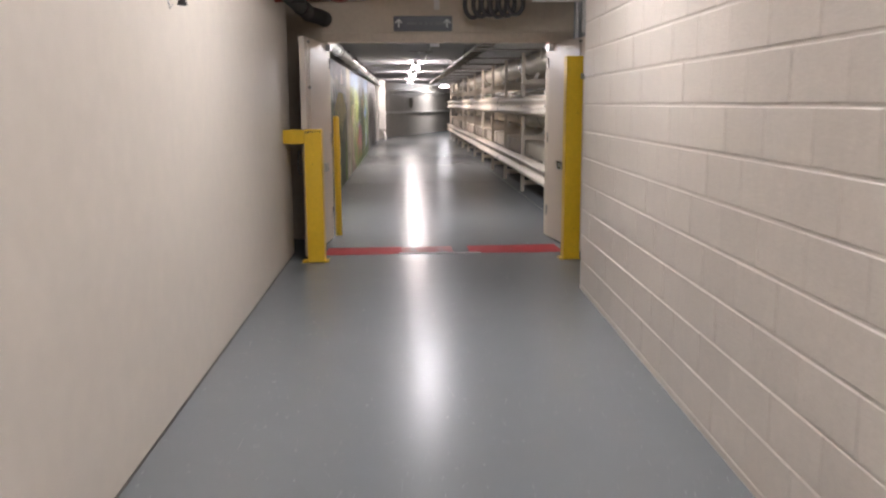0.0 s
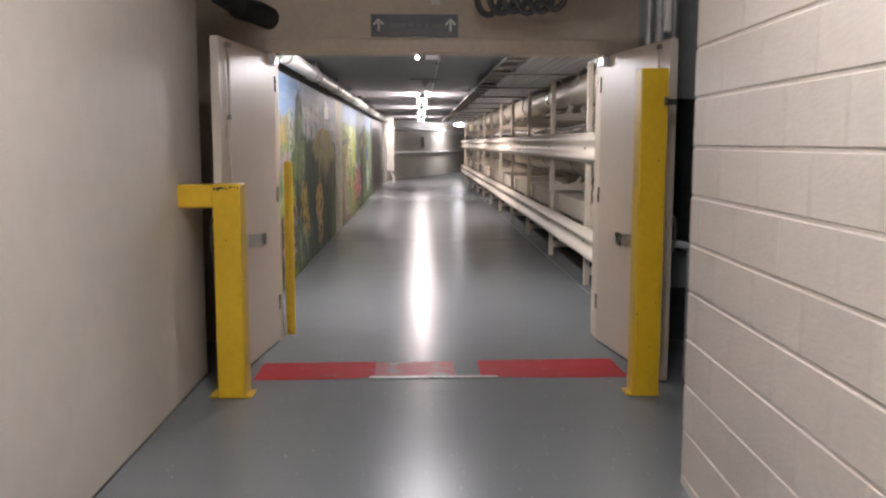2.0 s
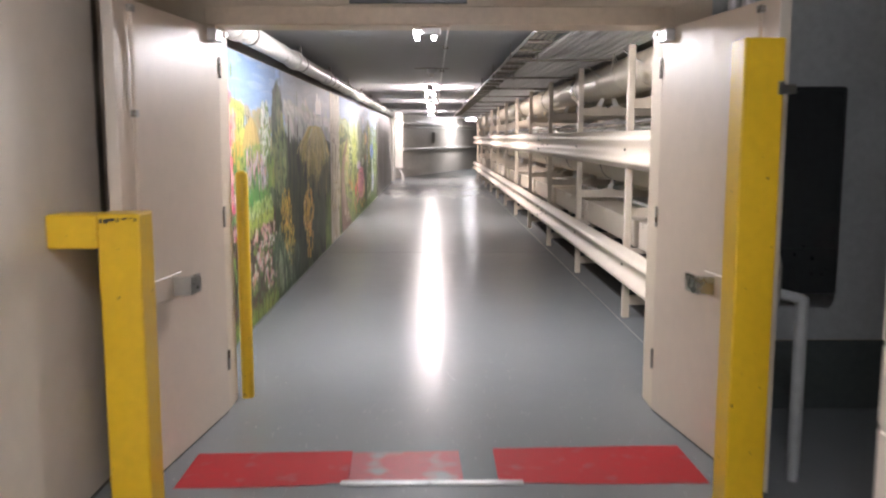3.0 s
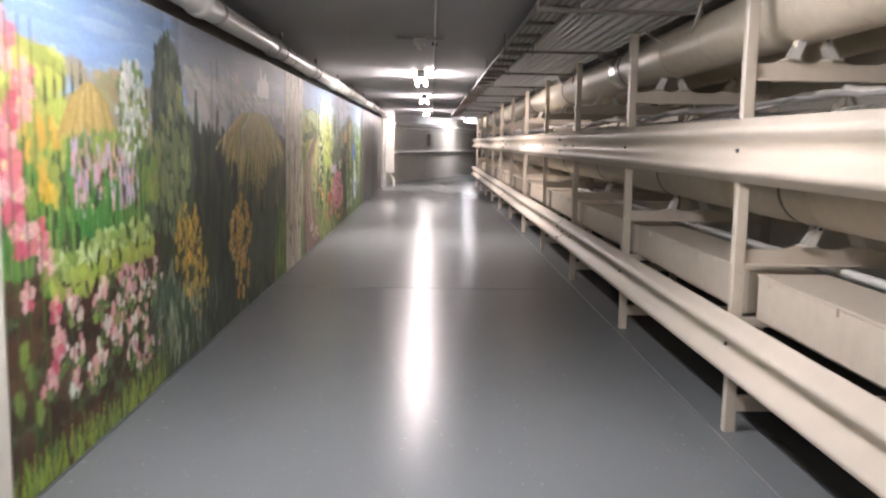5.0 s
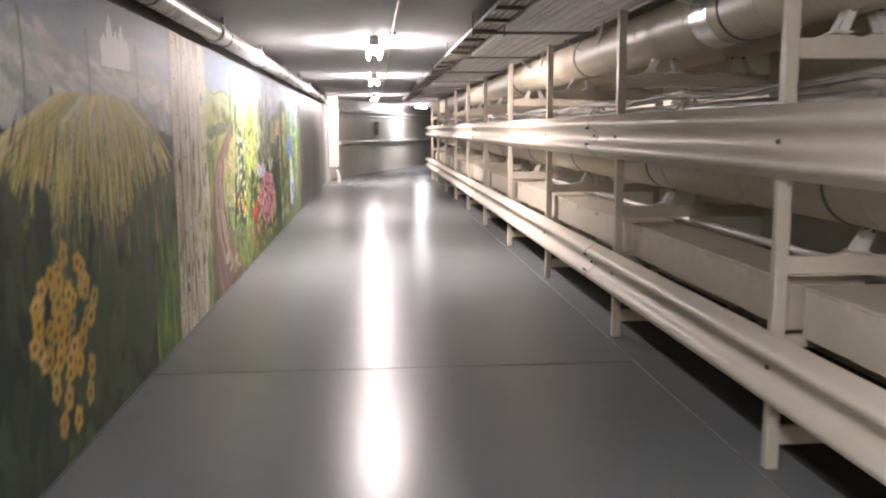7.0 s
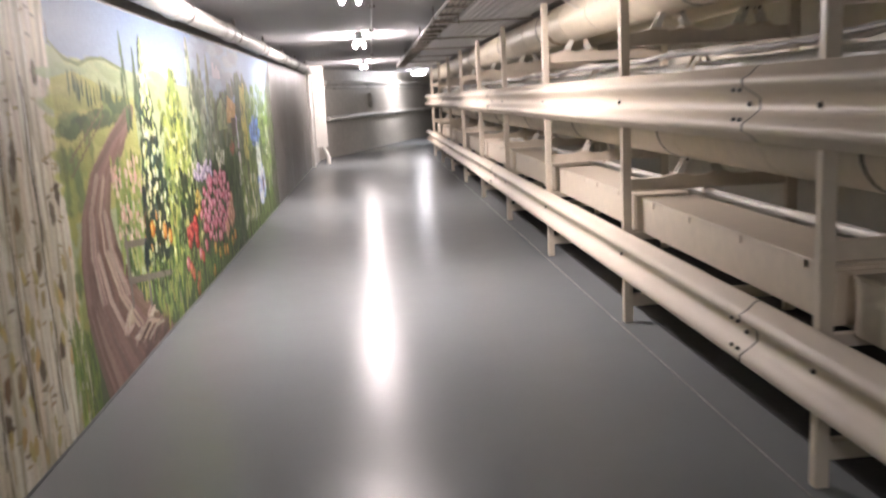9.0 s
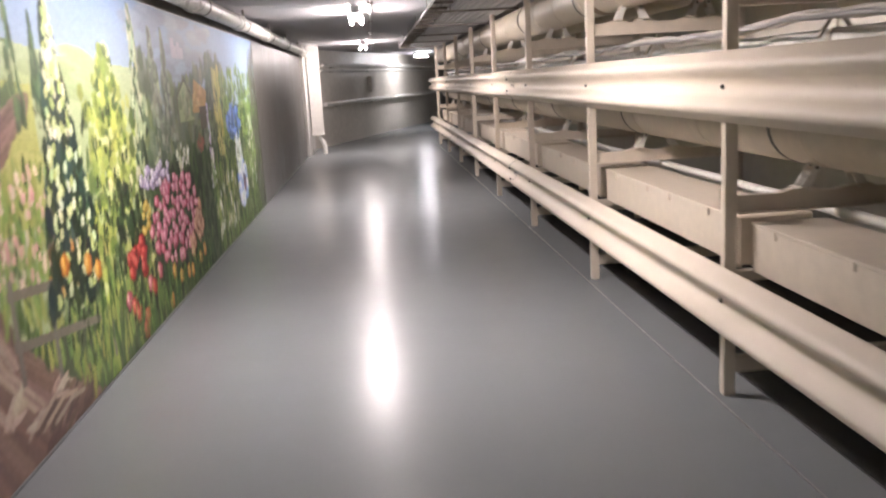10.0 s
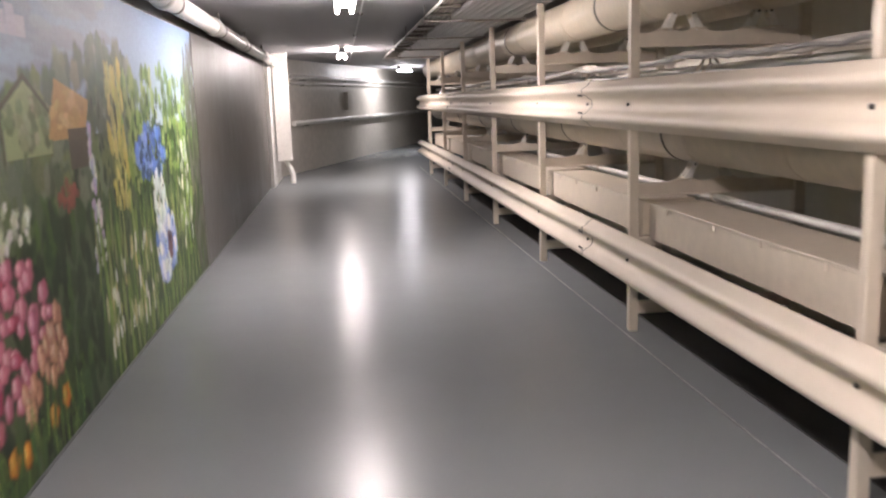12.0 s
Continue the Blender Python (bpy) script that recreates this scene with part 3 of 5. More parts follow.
def bend_pipe(z, r, off, label):
    ob = thing("bend_pipe", tuple(TURN_M @ Vector((off, 0.8, z))), label, "pipe", "pipes along the bend")
    bm = tubed([(off, 0.8, z), (off, 20, z)], r, 12)
    bm.transform(TURN_M)
    part("run", bm, M_PIPE2, ob)
    for k in range(6):
        bm = boxed(0.0, off + r, 1.5 + 3 * k, 1.56 + 3 * k, z - r - 0.01, z - r + 0.006, 0.002)
        bm.transform(TURN_M)
        part("bracket", bm, M_TRAY, ob)


bend_pipe(2.06, 0.05, 0.075, "cream pipe running along the bend")
bend_pipe(1.93, 0.03, 0.055, "thin cream pipe running along the bend")
bend_pipe(1.08, 0.06, 0.085, "cream pipe along the bend at waist height")
bm = boxed(0.0, 0.12, 4.6, 4.9, 1.3, 1.75, 0.006)
bm.transform(TURN_M)
solo("junction_box", bm, M_FARWALL, "painted electrical junction box on the bend wall", "junction box")

# ---- doors ----


def door_leaf(hx, sx, ang, nm):
    """A leaf swung open towards the corridor; sx: the side on which the room lies."""
    ob = thing(nm, (hx, DOOR_Y - 0.03, 0), "beige painted steel door leaf standing open with a push paddle", "door", "double door", "structure")
    L, T, H = 1.17, 0.045, 2.105
    m = Matrix.Translation((hx, DOOR_Y - 0.03, 0)) @ Matrix.Rotation(radians(ang), 4, "Z")

    def add(name, bm, material, parent=ob, label=""):
        bm.transform(m)
        return part(name, bm, material, parent, label)

    s = sx          # visible face is at local x = s*T/2 .. facing the opening
    leaf = add("leaf", boxed(-T / 2, T / 2, -L, 0, 0.012, H, 0.003), M_DOOR)
    f = s * T / 2
    lo, hi = sorted((f, f + s * 0.004))
    add("edge_strip", boxed(-T / 2 - 0.003, T / 2 + 0.003, -L - 0.004, -L - 0.0005, 0.015, H - 0.004, 0.001), M_PLASTER, leaf)
    lo, hi = sorted((f + s * 0.0005, f + s * 0.0025))
    rod_y = -L + 0.13
    add("latch_rod", tubed([(f + s * 0.014, rod_y, 1.0), (f + s * 0.014, rod_y, H - 0.03)], 0.008, 8), M_DOOR)
    for zz in (1.1, 1.62, 2.05):
        add("rod_guide", boxed(*sorted((f + s * 0.0005, f + s * 0.026)), rod_y - 0.018, rod_y + 0.018, zz, zz + 0.03, 0.003), M_STEEL)
    # push paddle: mounting plate, wedge and grip
    py = -0.66
    dev = add("paddle", boxed(*sorted((f + s * 0.0005, f + s * 0.010)), py - 0.30, py + 0.05, 0.79, 0.90, 0.004), M_DOOR, ob, "painted latch plate")
    bm = bmesh.new()
    pr = [(f + s * 0.0105, py - 0.06), (f + s * 0.085, py - 0.03), (f + s * 0.085, py + 0.09), (f + s * 0.070, py + 0.09), (f + s * 0.070, py - 0.015), (f + s * 0.0105, py - 0.035)]
    rows = [[bm.verts.new((x, y, z)) for x, y in pr] for z in (0.80, 0.885)]
    n = len(pr)
    for i in range(n):
        bm.faces.new((rows[0][i], rows[0][(i + 1) % n], rows[1][(i + 1) % n], rows[1][i]))
    bm.faces.new(rows[0][::-1])
    bm.faces.new(rows[1])
    add("grip", bm, M_STEEL, dev, "brushed steel paddle grip")
    add("cylinder", tubed([(f + s * 0.0005, -L + 0.16, 0.93), (f + s * 0.028, -L + 0.16, 0.93)], 0.028, 14), M_FRAME, ob, "dark lock cylinder")
    bm = bmesh.new()
    g = -f
    pts = [(g, -L + 0.10, 0.80), (g - s * 0.06, -L + 0.10, 0.81), (g - s * 0.07, -L + 0.10, 0.86), (g - s * 0.07, -L + 0.10, 0.98), (g - s * 0.06, -L + 0.10, 1.03), (g, -L + 0.10, 1.04)]
    add("pull_handle", tubed(pts, 0.009, 8), M_STEEL, ob, "steel pull handle")
    holder = add("holder", boxed(*sorted((f + s * 0.0005, f + s * 0.05)), -0.16, -0.05, H - 0.075, H - 0.01, 0.006), M_COND, ob, "dark steel hold-open catch")
    add("arm", boxed(*sorted((f + s * 0.02, f + s * 0.06)), -0.045, -0.005, H - 0.045, H - 0.02, 0.003), M_PIPE2, holder)
    for zz in (0.25, 1.05, 1.85):
        add("hinge", tubed([(f + s * 0.004, 0.0, zz), (f + s * 0.004, 0.0, zz + 0.11)], 0.009, 8), M_STEEL)
    add("sweep", boxed(-T / 2 + 0.004, T / 2 - 0.004, -L + 0.004, -0.004, 0.002, 0.0115), M_DARK, ob, "black bottom seal")
    return ob


door_leaf(DOOR_L - 0.012, 1, -6.3, "door_1")
door_leaf(DOOR_R + 0.012, -1, 8.0, "door_2")
ob = thing("strike_bracket", (0.47, DOOR_Y, DOOR_H), "small steel strike bracket under the door head", "bracket")
part("plate", boxed(0.37, 0.57, DOOR_Y - 0.045, DOOR_Y + 0.05, DOOR_H - 0.012, DOOR_H, 0.003), M_FRAME, ob)
part("block", boxed(0.42, 0.52, DOOR_Y - 0.03, DOOR_Y + 0.03, DOOR_H - 0.05, DOOR_H - 0.0125, 0.005), M_COND, ob)

# direction sign
ob = thing("direction_sign", (0.34, DOOR_Y, 2.24), "dark slate direction sign with white arrows above the door", "sign")
part("plate", boxed(0.03, 0.66, DOOR_Y - 0.012, DOOR_Y, 2.245, 2.405, 0.002), M_SIGN, ob)
for cx in (0.085, 0.605):
    bm = bmesh.new()
    y0, y1 = DOOR_Y - 0.0165, DOOR_Y - 0.0125
    box(bm, cx - 0.008, cx + 0.008, y0, y1, 2.285, 2.352)
    for sgn in (-1, 1):
        b2 = boxed(-0.008, 0.008, y0 + (0.0008 if sgn > 0 else 0.0004), y1, -0.052, 0.0)
        b2.transform(Matrix.Translation((cx, 0, 2.368)) @ Matrix.Rotation(radians(sgn * 42), 4, "Y"))
        me = bpy.data.meshes.new("tmp")
        b2.to_mesh(me)
        bm.from_mesh(me)
        b2.free()
        bpy.data.meshes.remove(me)
    part("arrow", bm, M_SIGNTEXT, ob, "white upward arrow")
xx = 0.17
for w in (0.11, 0.035, 0.03, 0.03, 0.10):
    part("lettering", boxed(xx, xx + w, DOOR_Y - 0.0145, DOOR_Y - 0.0125, 2.312, 2.338), M_SIGNDIM, ob, "faded unreadable lettering")
    xx += w + 0.025

# ---- red floor marking and threshold ----
for i, (x0, x1) in enumerate(((-0.67, 0.08), (0.084, 0.60), (0.77, 1.70))):
    bm = bmesh.new()
    n = 14
    lo, hi = [], []
    for k in range(n + 1):
        x = x0 + (x1 - x0) * k / n
        e = 0.05 * ((i == 0) * (k / n) ** 4 + (i == 2) * (1 - k / n) ** 4) + (0.03 if i == 1 else 0)
        lo.append(bm.verts.new((x + 0.02 * math.sin(k * 2.3), 8.93 + 0.03 * (x + 0.67) / 2.4 + e, 0.0022)))
        hi.append(bm.verts.new((x, 9.345 + 0.09 * (x + 0.67) / 2.4 - (0.02 if i == 1 else 0), 0.0022)))
    for k in range(n):
        bm.faces.new((lo[k], lo[k + 1], hi[k + 1], hi[k]))
    structure("floor_marking_%d" % (i + 1), bm, M_REDWORN if i == 1 else M_RED, "worn red painted strip across the floor at the door", "floor marking")
structure("threshold", boxed(0.06, 0.88, 8.955, 9.0, 0.0, 0.007, 0.003), M_THRESH, "scuffed metal threshold strip", "threshold")

# ---- yellow guards ----
ob = thing("corner_guard_post", (-0.71, 8.62, 0), "chipped yellow steel guard post with an arm to the wall", "guard post")
part("post", boxed(-0.795, -0.635, 8.55, 8.71, 0.0, 1.25, 0.008, 2), M_YELLOW, ob)
part("arm", boxed(-0.99, -0.7955, 8.55, 8.70, 1.115, 1.245, 0.008, 2), M_YELLOW, ob)
part("base_weld", boxed(-0.85, -0.60, 8.56, 8.70, 0.0, 0.012, 0.004), M_YELLOW, ob)
M_CHIP = mat("bare_chipped_steel", (0.05, 0.045, 0.04), 0.6, vary=0.2)
for k in range(9):
    x = -0.79 + 0.017 * k + rng.uniform(-0.005, 0.005)
    h = rng.uniform(0.008, 0.03)
    part("paint_chip", boxed(x, x + rng.uniform(0.008, 0.018), 8.5485, 8.5495, 1.238 - h, 1.238 - h * 0.3), M_CHIP, ob)
ob = thing("guard_post", (1.71, 8.6, 0), "tall yellow painted square steel guard post", "guard post")
part("post", boxed(1.635, 1.79, 8.55, 8.70, 0.0, 1.905, 0.008, 2), M_YELLOW, ob)
part("base_weld", boxed(1.60, 1.80, 8.56, 8.69, 0.0, 0.012, 0.004), M_YELLOW, ob)
part("catch", boxed(1.7905, 1.85, 8.58, 8.62, 1.70, 1.735, 0.003), M_STEEL, ob, "steel catch")
part("catch_plate", boxed(1.765, 1.79, 8.5445, 8.5495, 1.695, 1.745, 0.002), M_STEEL, ob, "steel catch plate")
ob = thing("yellow_jamb_guard", (-0.64, 10.27, 0), "slim yellow painted guard pole at the door jamb", "guard post")
part("pole", tubed([(-0.63, 10.28, 0), (-0.63, 10.28, 1.32), (-0.63, 10.28, 1.338), (-0.63, 10.28, 1.345)], 0.036, 14, radii=[0.036, 0.036, 0.028, 0.008]), M_YELLOW, ob)

# ---- overhead things in the near corridor ----
ob = thing("black_insulated_pipe", (-0.86, 0, 2.42), "black insulated pipe under the corridor ceiling", "pipe")
part("run", tubed([(-0.87, -6.9, 2.42), (-0.87, 9.3, 2.42)], 0.072, 16), M_DARK, ob)
part("elbow", tubed([(-0.87, 9.25, 2.42), (-0.85, 9.55, 2.415), (-0.85, 9.72, 2.40), (-0.745, 9.82, 2.38), (-0.70, 10.0, 2.37)], 0.08, 16), M_DARK, ob)
for k in range(5):
    part("hanger", tubed([(-0.87, 0.8 + 2.1 * k, 2.48), (-0.87, 0.8 + 2.1 * k, CORR_CEIL)], 0.007, 6), M_TRAY, ob)
ob = thing("red_sprinkler_main", (-0.6, 8.4, 2.6), "red painted sprinkler pipe with a flanged valve", "pipe")
part("run", tubed([(-0.989, 8.35, 2.44), (-0.30, 8.35, 2.48)], 0.085, 18), M_REDPIPE, ob)
part("grooved_coupling", tubed([(-0.86, 8.35, 2.447), (-0.72, 8.35, 2.455)], 0.105, 18), M_DARK, ob)
part("valve_body", tubed([(-0.42, 8.30, 2.50), (-0.42, 8.18, 2.50)], 0.15, 22), M_REDPIPE, ob)
part("valve_cap", tubed([(-0.42, 8.182, 2.50), (-0.42, 8.15, 2.50)], 0.11, 22), M_TRAY, ob, "grey valve cap")
for k in range(8):
    an = k * math.pi / 4
    part("bolt", tubed([(-0.42 + 0.13 * math.cos(an), 8.18, 2.50 + 0.13 * math.sin(an)), (-0.42 + 0.13 * math.cos(an), 8.165, 2.50 + 0.13 * math.sin(an))], 0.012, 6), M_STEEL, ob)
part("riser", tubed([(-0.55, 8.35, 2.48), (-0.55, 8.35, CORR_CEIL)], 0.05, 12), M_REDPIPE, ob)
ob = thing("sprinkler_drop", (-0.91, 4.75, 1.98), "red sprinkler drop with a dark head near the wall", "sprinkler")
part("drop", tubed([(-0.93, 4.75, CORR_CEIL), (-0.93, 4.75, 2.03), (-0.90, 4.75, 2.0)], 0.017, 10), M_REDPIPE, ob)
part("head", tubed([(-0.90, 4.75, 2.01), (-0.90, 4.75, 1.97), (-0.90, 4.75, 1.94), (-0.90, 4.75, 1.935)], 0.02, 10, radii=[0.022, 0.014, 0.024, 0.022]), M_DARK, ob)
part("wire", tubed([(-0.94, 4.75, 2.06), (-0.965, 4.74, 1.97), (-0.955, 4.74, 1.92), (-0.945, 4.75, 1.94)], 0.004, 6), M_COND, ob)
ob = thing("white_wall_box", (-0.55, 9.95, 2.55), "white painted box duct above the door", "duct")
part("casing", boxed(-0.84, -0.26, 9.85, DOOR_Y, 2.56, 2.78, 0.006), M_PIPE2, ob)
for x0, x1 in ((0.18, 0.44), (0.55, 0.80)):
    ob = thing("dark_vent", (x0, DOOR_Y, 2.59), "black louvre opening high on the door wall", "vent", "vents above the door")
    part("frame", boxed(x0 - 0.012, x1 + 0.012, DOOR_Y - 0.010, DOOR_Y, 2.578, 2.762, 0.002), M_FRAME, ob)
    part("opening", boxed(x0, x1, DOOR_Y - 0.0135, DOOR_Y - 0.0105, 2.59, 2.75), M_BLACK, ob)
    for k in range(5):
        part("slat", boxed(x0, x1, DOOR_Y - 0.019, DOOR_Y - 0.014, 2.60 + 0.03 * k, 2.606 + 0.03 * k), M_BLACK, ob)
ob = thing("wall_bracket", (0.49, DOOR_Y, 2.46), "cream steel bracket between the two vents", "bracket")
part("strap", boxed(0.465, 0.525, DOOR_Y - 0.02, DOOR_Y, 2.47, 2.90, 0.004), M_PIPE2, ob)
part("tip", boxed(0.475, 0.515, DOOR_Y - 0.04, DOOR_Y - 0.0005, 2.45, 2.469, 0.004), M_FRAME, ob)
structure("trim_beam", boxed(-0.98, 1.5, 9.55, 9.84, 2.79, CORR_CEIL), M_DOORWALL, "beige painted beam under the corridor ceiling", "beam")
M_FLEX = mat("charcoal_conduit", (0.07, 0.068, 0.066), 0.5, vary=0.2)
# coiled flexible conduits
for j in range(6):
    cx = 0.80 + 0.085 * j
    pts = [(cx + 0.062 * math.cos(t) + 0.012 * t, 9.70 - 0.03 * j, 2.47 + (0.115 - 0.01 * (j % 3)) * math.sin(t)) for t in (math.pi * (0.75 + 1.5 * i / 18) for i in range(19))]
    solo("flex_conduit", tubed(pts, 0.023, 8), M_FLEX, "looped grey flexible conduit above the door", "conduit", "flexible conduits above the door")
ob = thing("corridor_cable_tray", (1.5, 9.0, 2.70), "grey steel cable tray crossing above the door", "cable tray")
for y in (9.1, 9.5):
    part("side_rail", boxed(0.95, 3.3, y - 0.012, y + 0.012, 2.68, 2.76, 0.003), M_TRAY, ob)
for k in range(9):
    part("rung", boxed(1.05 + 0.25 * k, 1.08 + 0.25 * k, 9.112, 9.488, 2.69, 2.71, 0.002), M_TRAY, ob)
for j in range(4):
    pts = [(1.9 - 0.08 * j, 9.2 + 0.06 * j, 2.72), (1.75 - 0.08 * j, 9.25 + 0.06 * j, 2.62), (1.5 - 0.08 * j, 9.3 + 0.06 * j, 2.50 + 0.02 * j), (1.2 - 0.06 * j, 9.4 + 0.04 * j, 2.52 + 0.02 * j), (1.0, 9.5, 2.66)]
    fine = []
    for i in range(len(pts) - 1):
        p0, p1 = Vector(pts[i]), Vector(pts[i + 1])
        fine += [p0.lerp(p1, t / 4) for t in range(4)]
    fine.append(Vector(pts[-1]))
    for _ in range(3):
        fine = [fine[0]] + [(fine[i - 1] + fine[i] * 2 + fine[i + 1]) / 4 for i in range(1, len(fine) - 1)] + [fine[-1]]
    solo("flex_cable", tubed(fine, 0.016, 8), M_CABLE, "sagging grey cable above the door", "cable", "flexible conduits above the door")

ob = thing("cream_header_pipe", (0.3, 9.35, 2.64), "cream painted pipe crossing above the door", "pipe")
part("run", tubed([(-0.55, 9.35, 2.725), (1.05, 9.35, 2.725)], 0.085, 20), M_PIPE2, ob)
for x in (-0.02, 0.62):
    part("coupling", tubed([(x, 9.35, 2.725), (x + 0.12, 9.35, 2.725)], 0.10, 20), M_PIPE2, ob)
    part("hanger", tubed([(x + 0.05, 9.35, 2.80), (x + 0.05, 9.35, CORR_CEIL)], 0.006, 6), M_TRAY, ob)
# first strip: dark colour stands in for the shadow gap at the wall's foot
structure("trim_shadow_gap", boxed(WALL_L, WALL_L + 0.005, -7, CORR_END, 0.0, 0.010), M_BROWN, "thin dark strip painted for the shadow gap along the wall's foot", "trim")
structure("trim_mural_base", boxed(WALL_L + 0.0045, WALL_L + 0.012, MURAL_0, 35.4, 0.0, 0.012), mat("floor_lip", (0.15, 0.16, 0.165), 0.5, vary=0.25, scale=8), "grey lip of floor coating along the mural", "trim")

# ---- dark side bay ----
structure("wall_bay_dado", boxed(1.98, BACK_X, DOOR_Y - 0.006, DOOR_Y, 0, 0.40), M_ALCOVEDARK, "dark green painted lower wall of the side bay", "wall")
structure("wall_bay_back", boxed(1.98, BACK_X, DOOR_Y - 0.004, DOOR_Y, 0.405, CORR_CEIL), M_ALCOVE, "grey painted back wall of the side bay", "wall")
ob = thing("black_cabinet", (2.45, DOOR_Y, 0.7), "black wall-mounted cabinet in the dark side bay", "cabinet")
part("body", boxed(2.20, 2.64, DOOR_Y - 0.22, DOOR_Y - 0.005, 0.70, 1.80, 0.02, 2), M_BLACK, ob)
part("door", boxed(2.22, 2.62, DOOR_Y - 0.232, DOOR_Y - 0.2205, 0.95, 1.78, 0.006), M_BLACK, ob)
ob = thing("bay_handrail", (2.1, 9.1, 0), "grey painted pipe railing beside the door", "railing")
part("post", tubed([(2.10, 9.0, 0), (2.10, 9.0, 0.84)], 0.028, 12), M_ALCOVE, ob)
part("rail", tubed([(2.10, 9.0, 0.83), (2.02, 9.0, 0.85), (1.97, 9.03, 0.85)], 0.024, 10), M_ALCOVE, ob)
for x, y, r in ((1.93, 9.55, 0.025), (2.02, 9.6, 0.03), (2.13, 9.62, 0.02)):
    solo("vertical_conduit", tubed([(x, y, 0.0), (x, y, CORR_CEIL)], r, 10), M_COND, "grey vertical conduit in the side bay", "conduit", "conduits in the side bay")
ob = thing("door_stop_frame", (1.9, 8.85, 2.2), "grey steel angle frame hung above the open door", "bracket")
part("upright", boxed(1.83, 1.87, 8.82, 8.86, 2.14, CORR_CEIL, 0.003), M_PIPE2, ob)
part("crossbar", boxed(1.35, 1.8295, 8.825, 8.86, 2.42, 2.46, 0.003), M_PIPE2, ob)

# paper notice by the mural
ob = thing("paper_notice", (WALL_L, 11.1, 1.0), "white paper notice with green print on the wall", "notice")
part("sheet", boxed(WALL_L + 0.0005, WALL_L + 0.004, 10.92, 11.33, 0.98, 1.62), M_PAPER, ob)
for k in range(8):
    part("print_line", boxed(WALL_L + 0.0045, WALL_L + 0.006, 10.96 + 0.02 * (k % 3), 11.29 - 0.04 * (k % 2), 1.09 + 0.055 * k, 1.118 + 0.055 * k), M_GREENINK, ob, "green printed line")

# pale flecks cast into the floor coating
frng = random.Random(9)
bm = bmesh.new()
for _ in range(4600):
    x, y = frng.uniform(WALL_L + 0.02, 2.04), -1.0 + 15.0 * frng.random()
    r, o = frng.choice((0.002, 0.0025, 0.003, 0.0035, 0.005)), frng.uniform(0, 6)
    bm.faces.new([bm.verts.new((x + r * frng.uniform(0.6, 1.3) * math.cos(o + a), y + r * frng.uniform(0.6, 1.3) * math.sin(o + a), 0.0008)) for a in (0, 1.6, 3.1, 4.7)])
fleck = structure("floor_flecks", bm, mat("pale_fleck", (0.36, 0.37, 0.37), 0.35, bump=0, vary=0.1), "pale mineral flecks in the grey floor coating", "floor")

# ---- mural: brush strokes in thin layers of paint on the tunnel wall ----


def paint_material():
    m = bpy.data.materials.new("mural_paint")
    m.use_nodes = True
    n, l = m.node_tree.nodes, m.node_tree.links
    b = n["Principled BSDF"]
    at = n.new("ShaderNodeAttribute")
    at.attribute_name = "pigment_and_light"
    geo = n.new("ShaderNodeNewGeometry")
    tx = n.new("ShaderNodeTexNoise")
    tx.inputs["Scale"].default_value = 45
    tx.inputs["Detail"].default_value = 6
    l.new(geo.outputs["Position"], tx.inputs["Vector"])
    mr = n.new("ShaderNodeMapRange")
    mr.inputs["To Min"].default_value, mr.inputs["To Max"].default_value = 0.78, 1.2
    l.new(tx.outputs["Fac"], mr.inputs["Value"])
    hv = n.new("ShaderNodeHueSaturation")
    l.new(mr.outputs["Result"], hv.inputs["Value"])
    l.new(at.outputs["Color"], hv.inputs["Color"])
    l.new(hv.outputs["Color"], b.inputs["Base Color"])
    b.inputs["Roughness"].default_value = 0.52
    b.inputs["Specular IOR Level"].default_value = 0.2
    bp = n.new("ShaderNodeBump")
    bp.inputs["Strength"].default_value = 0.12
    bp.inputs["Distance"].default_value = 0.004
    l.new(tx.outputs["Fac"], bp.inputs["Height"])
    l.new(bp.outputs["Normal"], b.inputs["Normal"])
    return m


M_PAINT = paint_material()
prng = random.Random(21)
STEP_Y, STEP_Z = 0.010, 0.008
COLS, ROWS_Z = int((MURAL_1 - MURAL_0) / STEP_Y) + 1, int(2.172 / STEP_Z) + 1
CANVAS = np.zeros((ROWS_Z, COLS, 3))
GY = MURAL_0 + STEP_Y * np.arange(COLS)
GZ = 0.002 + STEP_Z * np.arange(ROWS_Z)


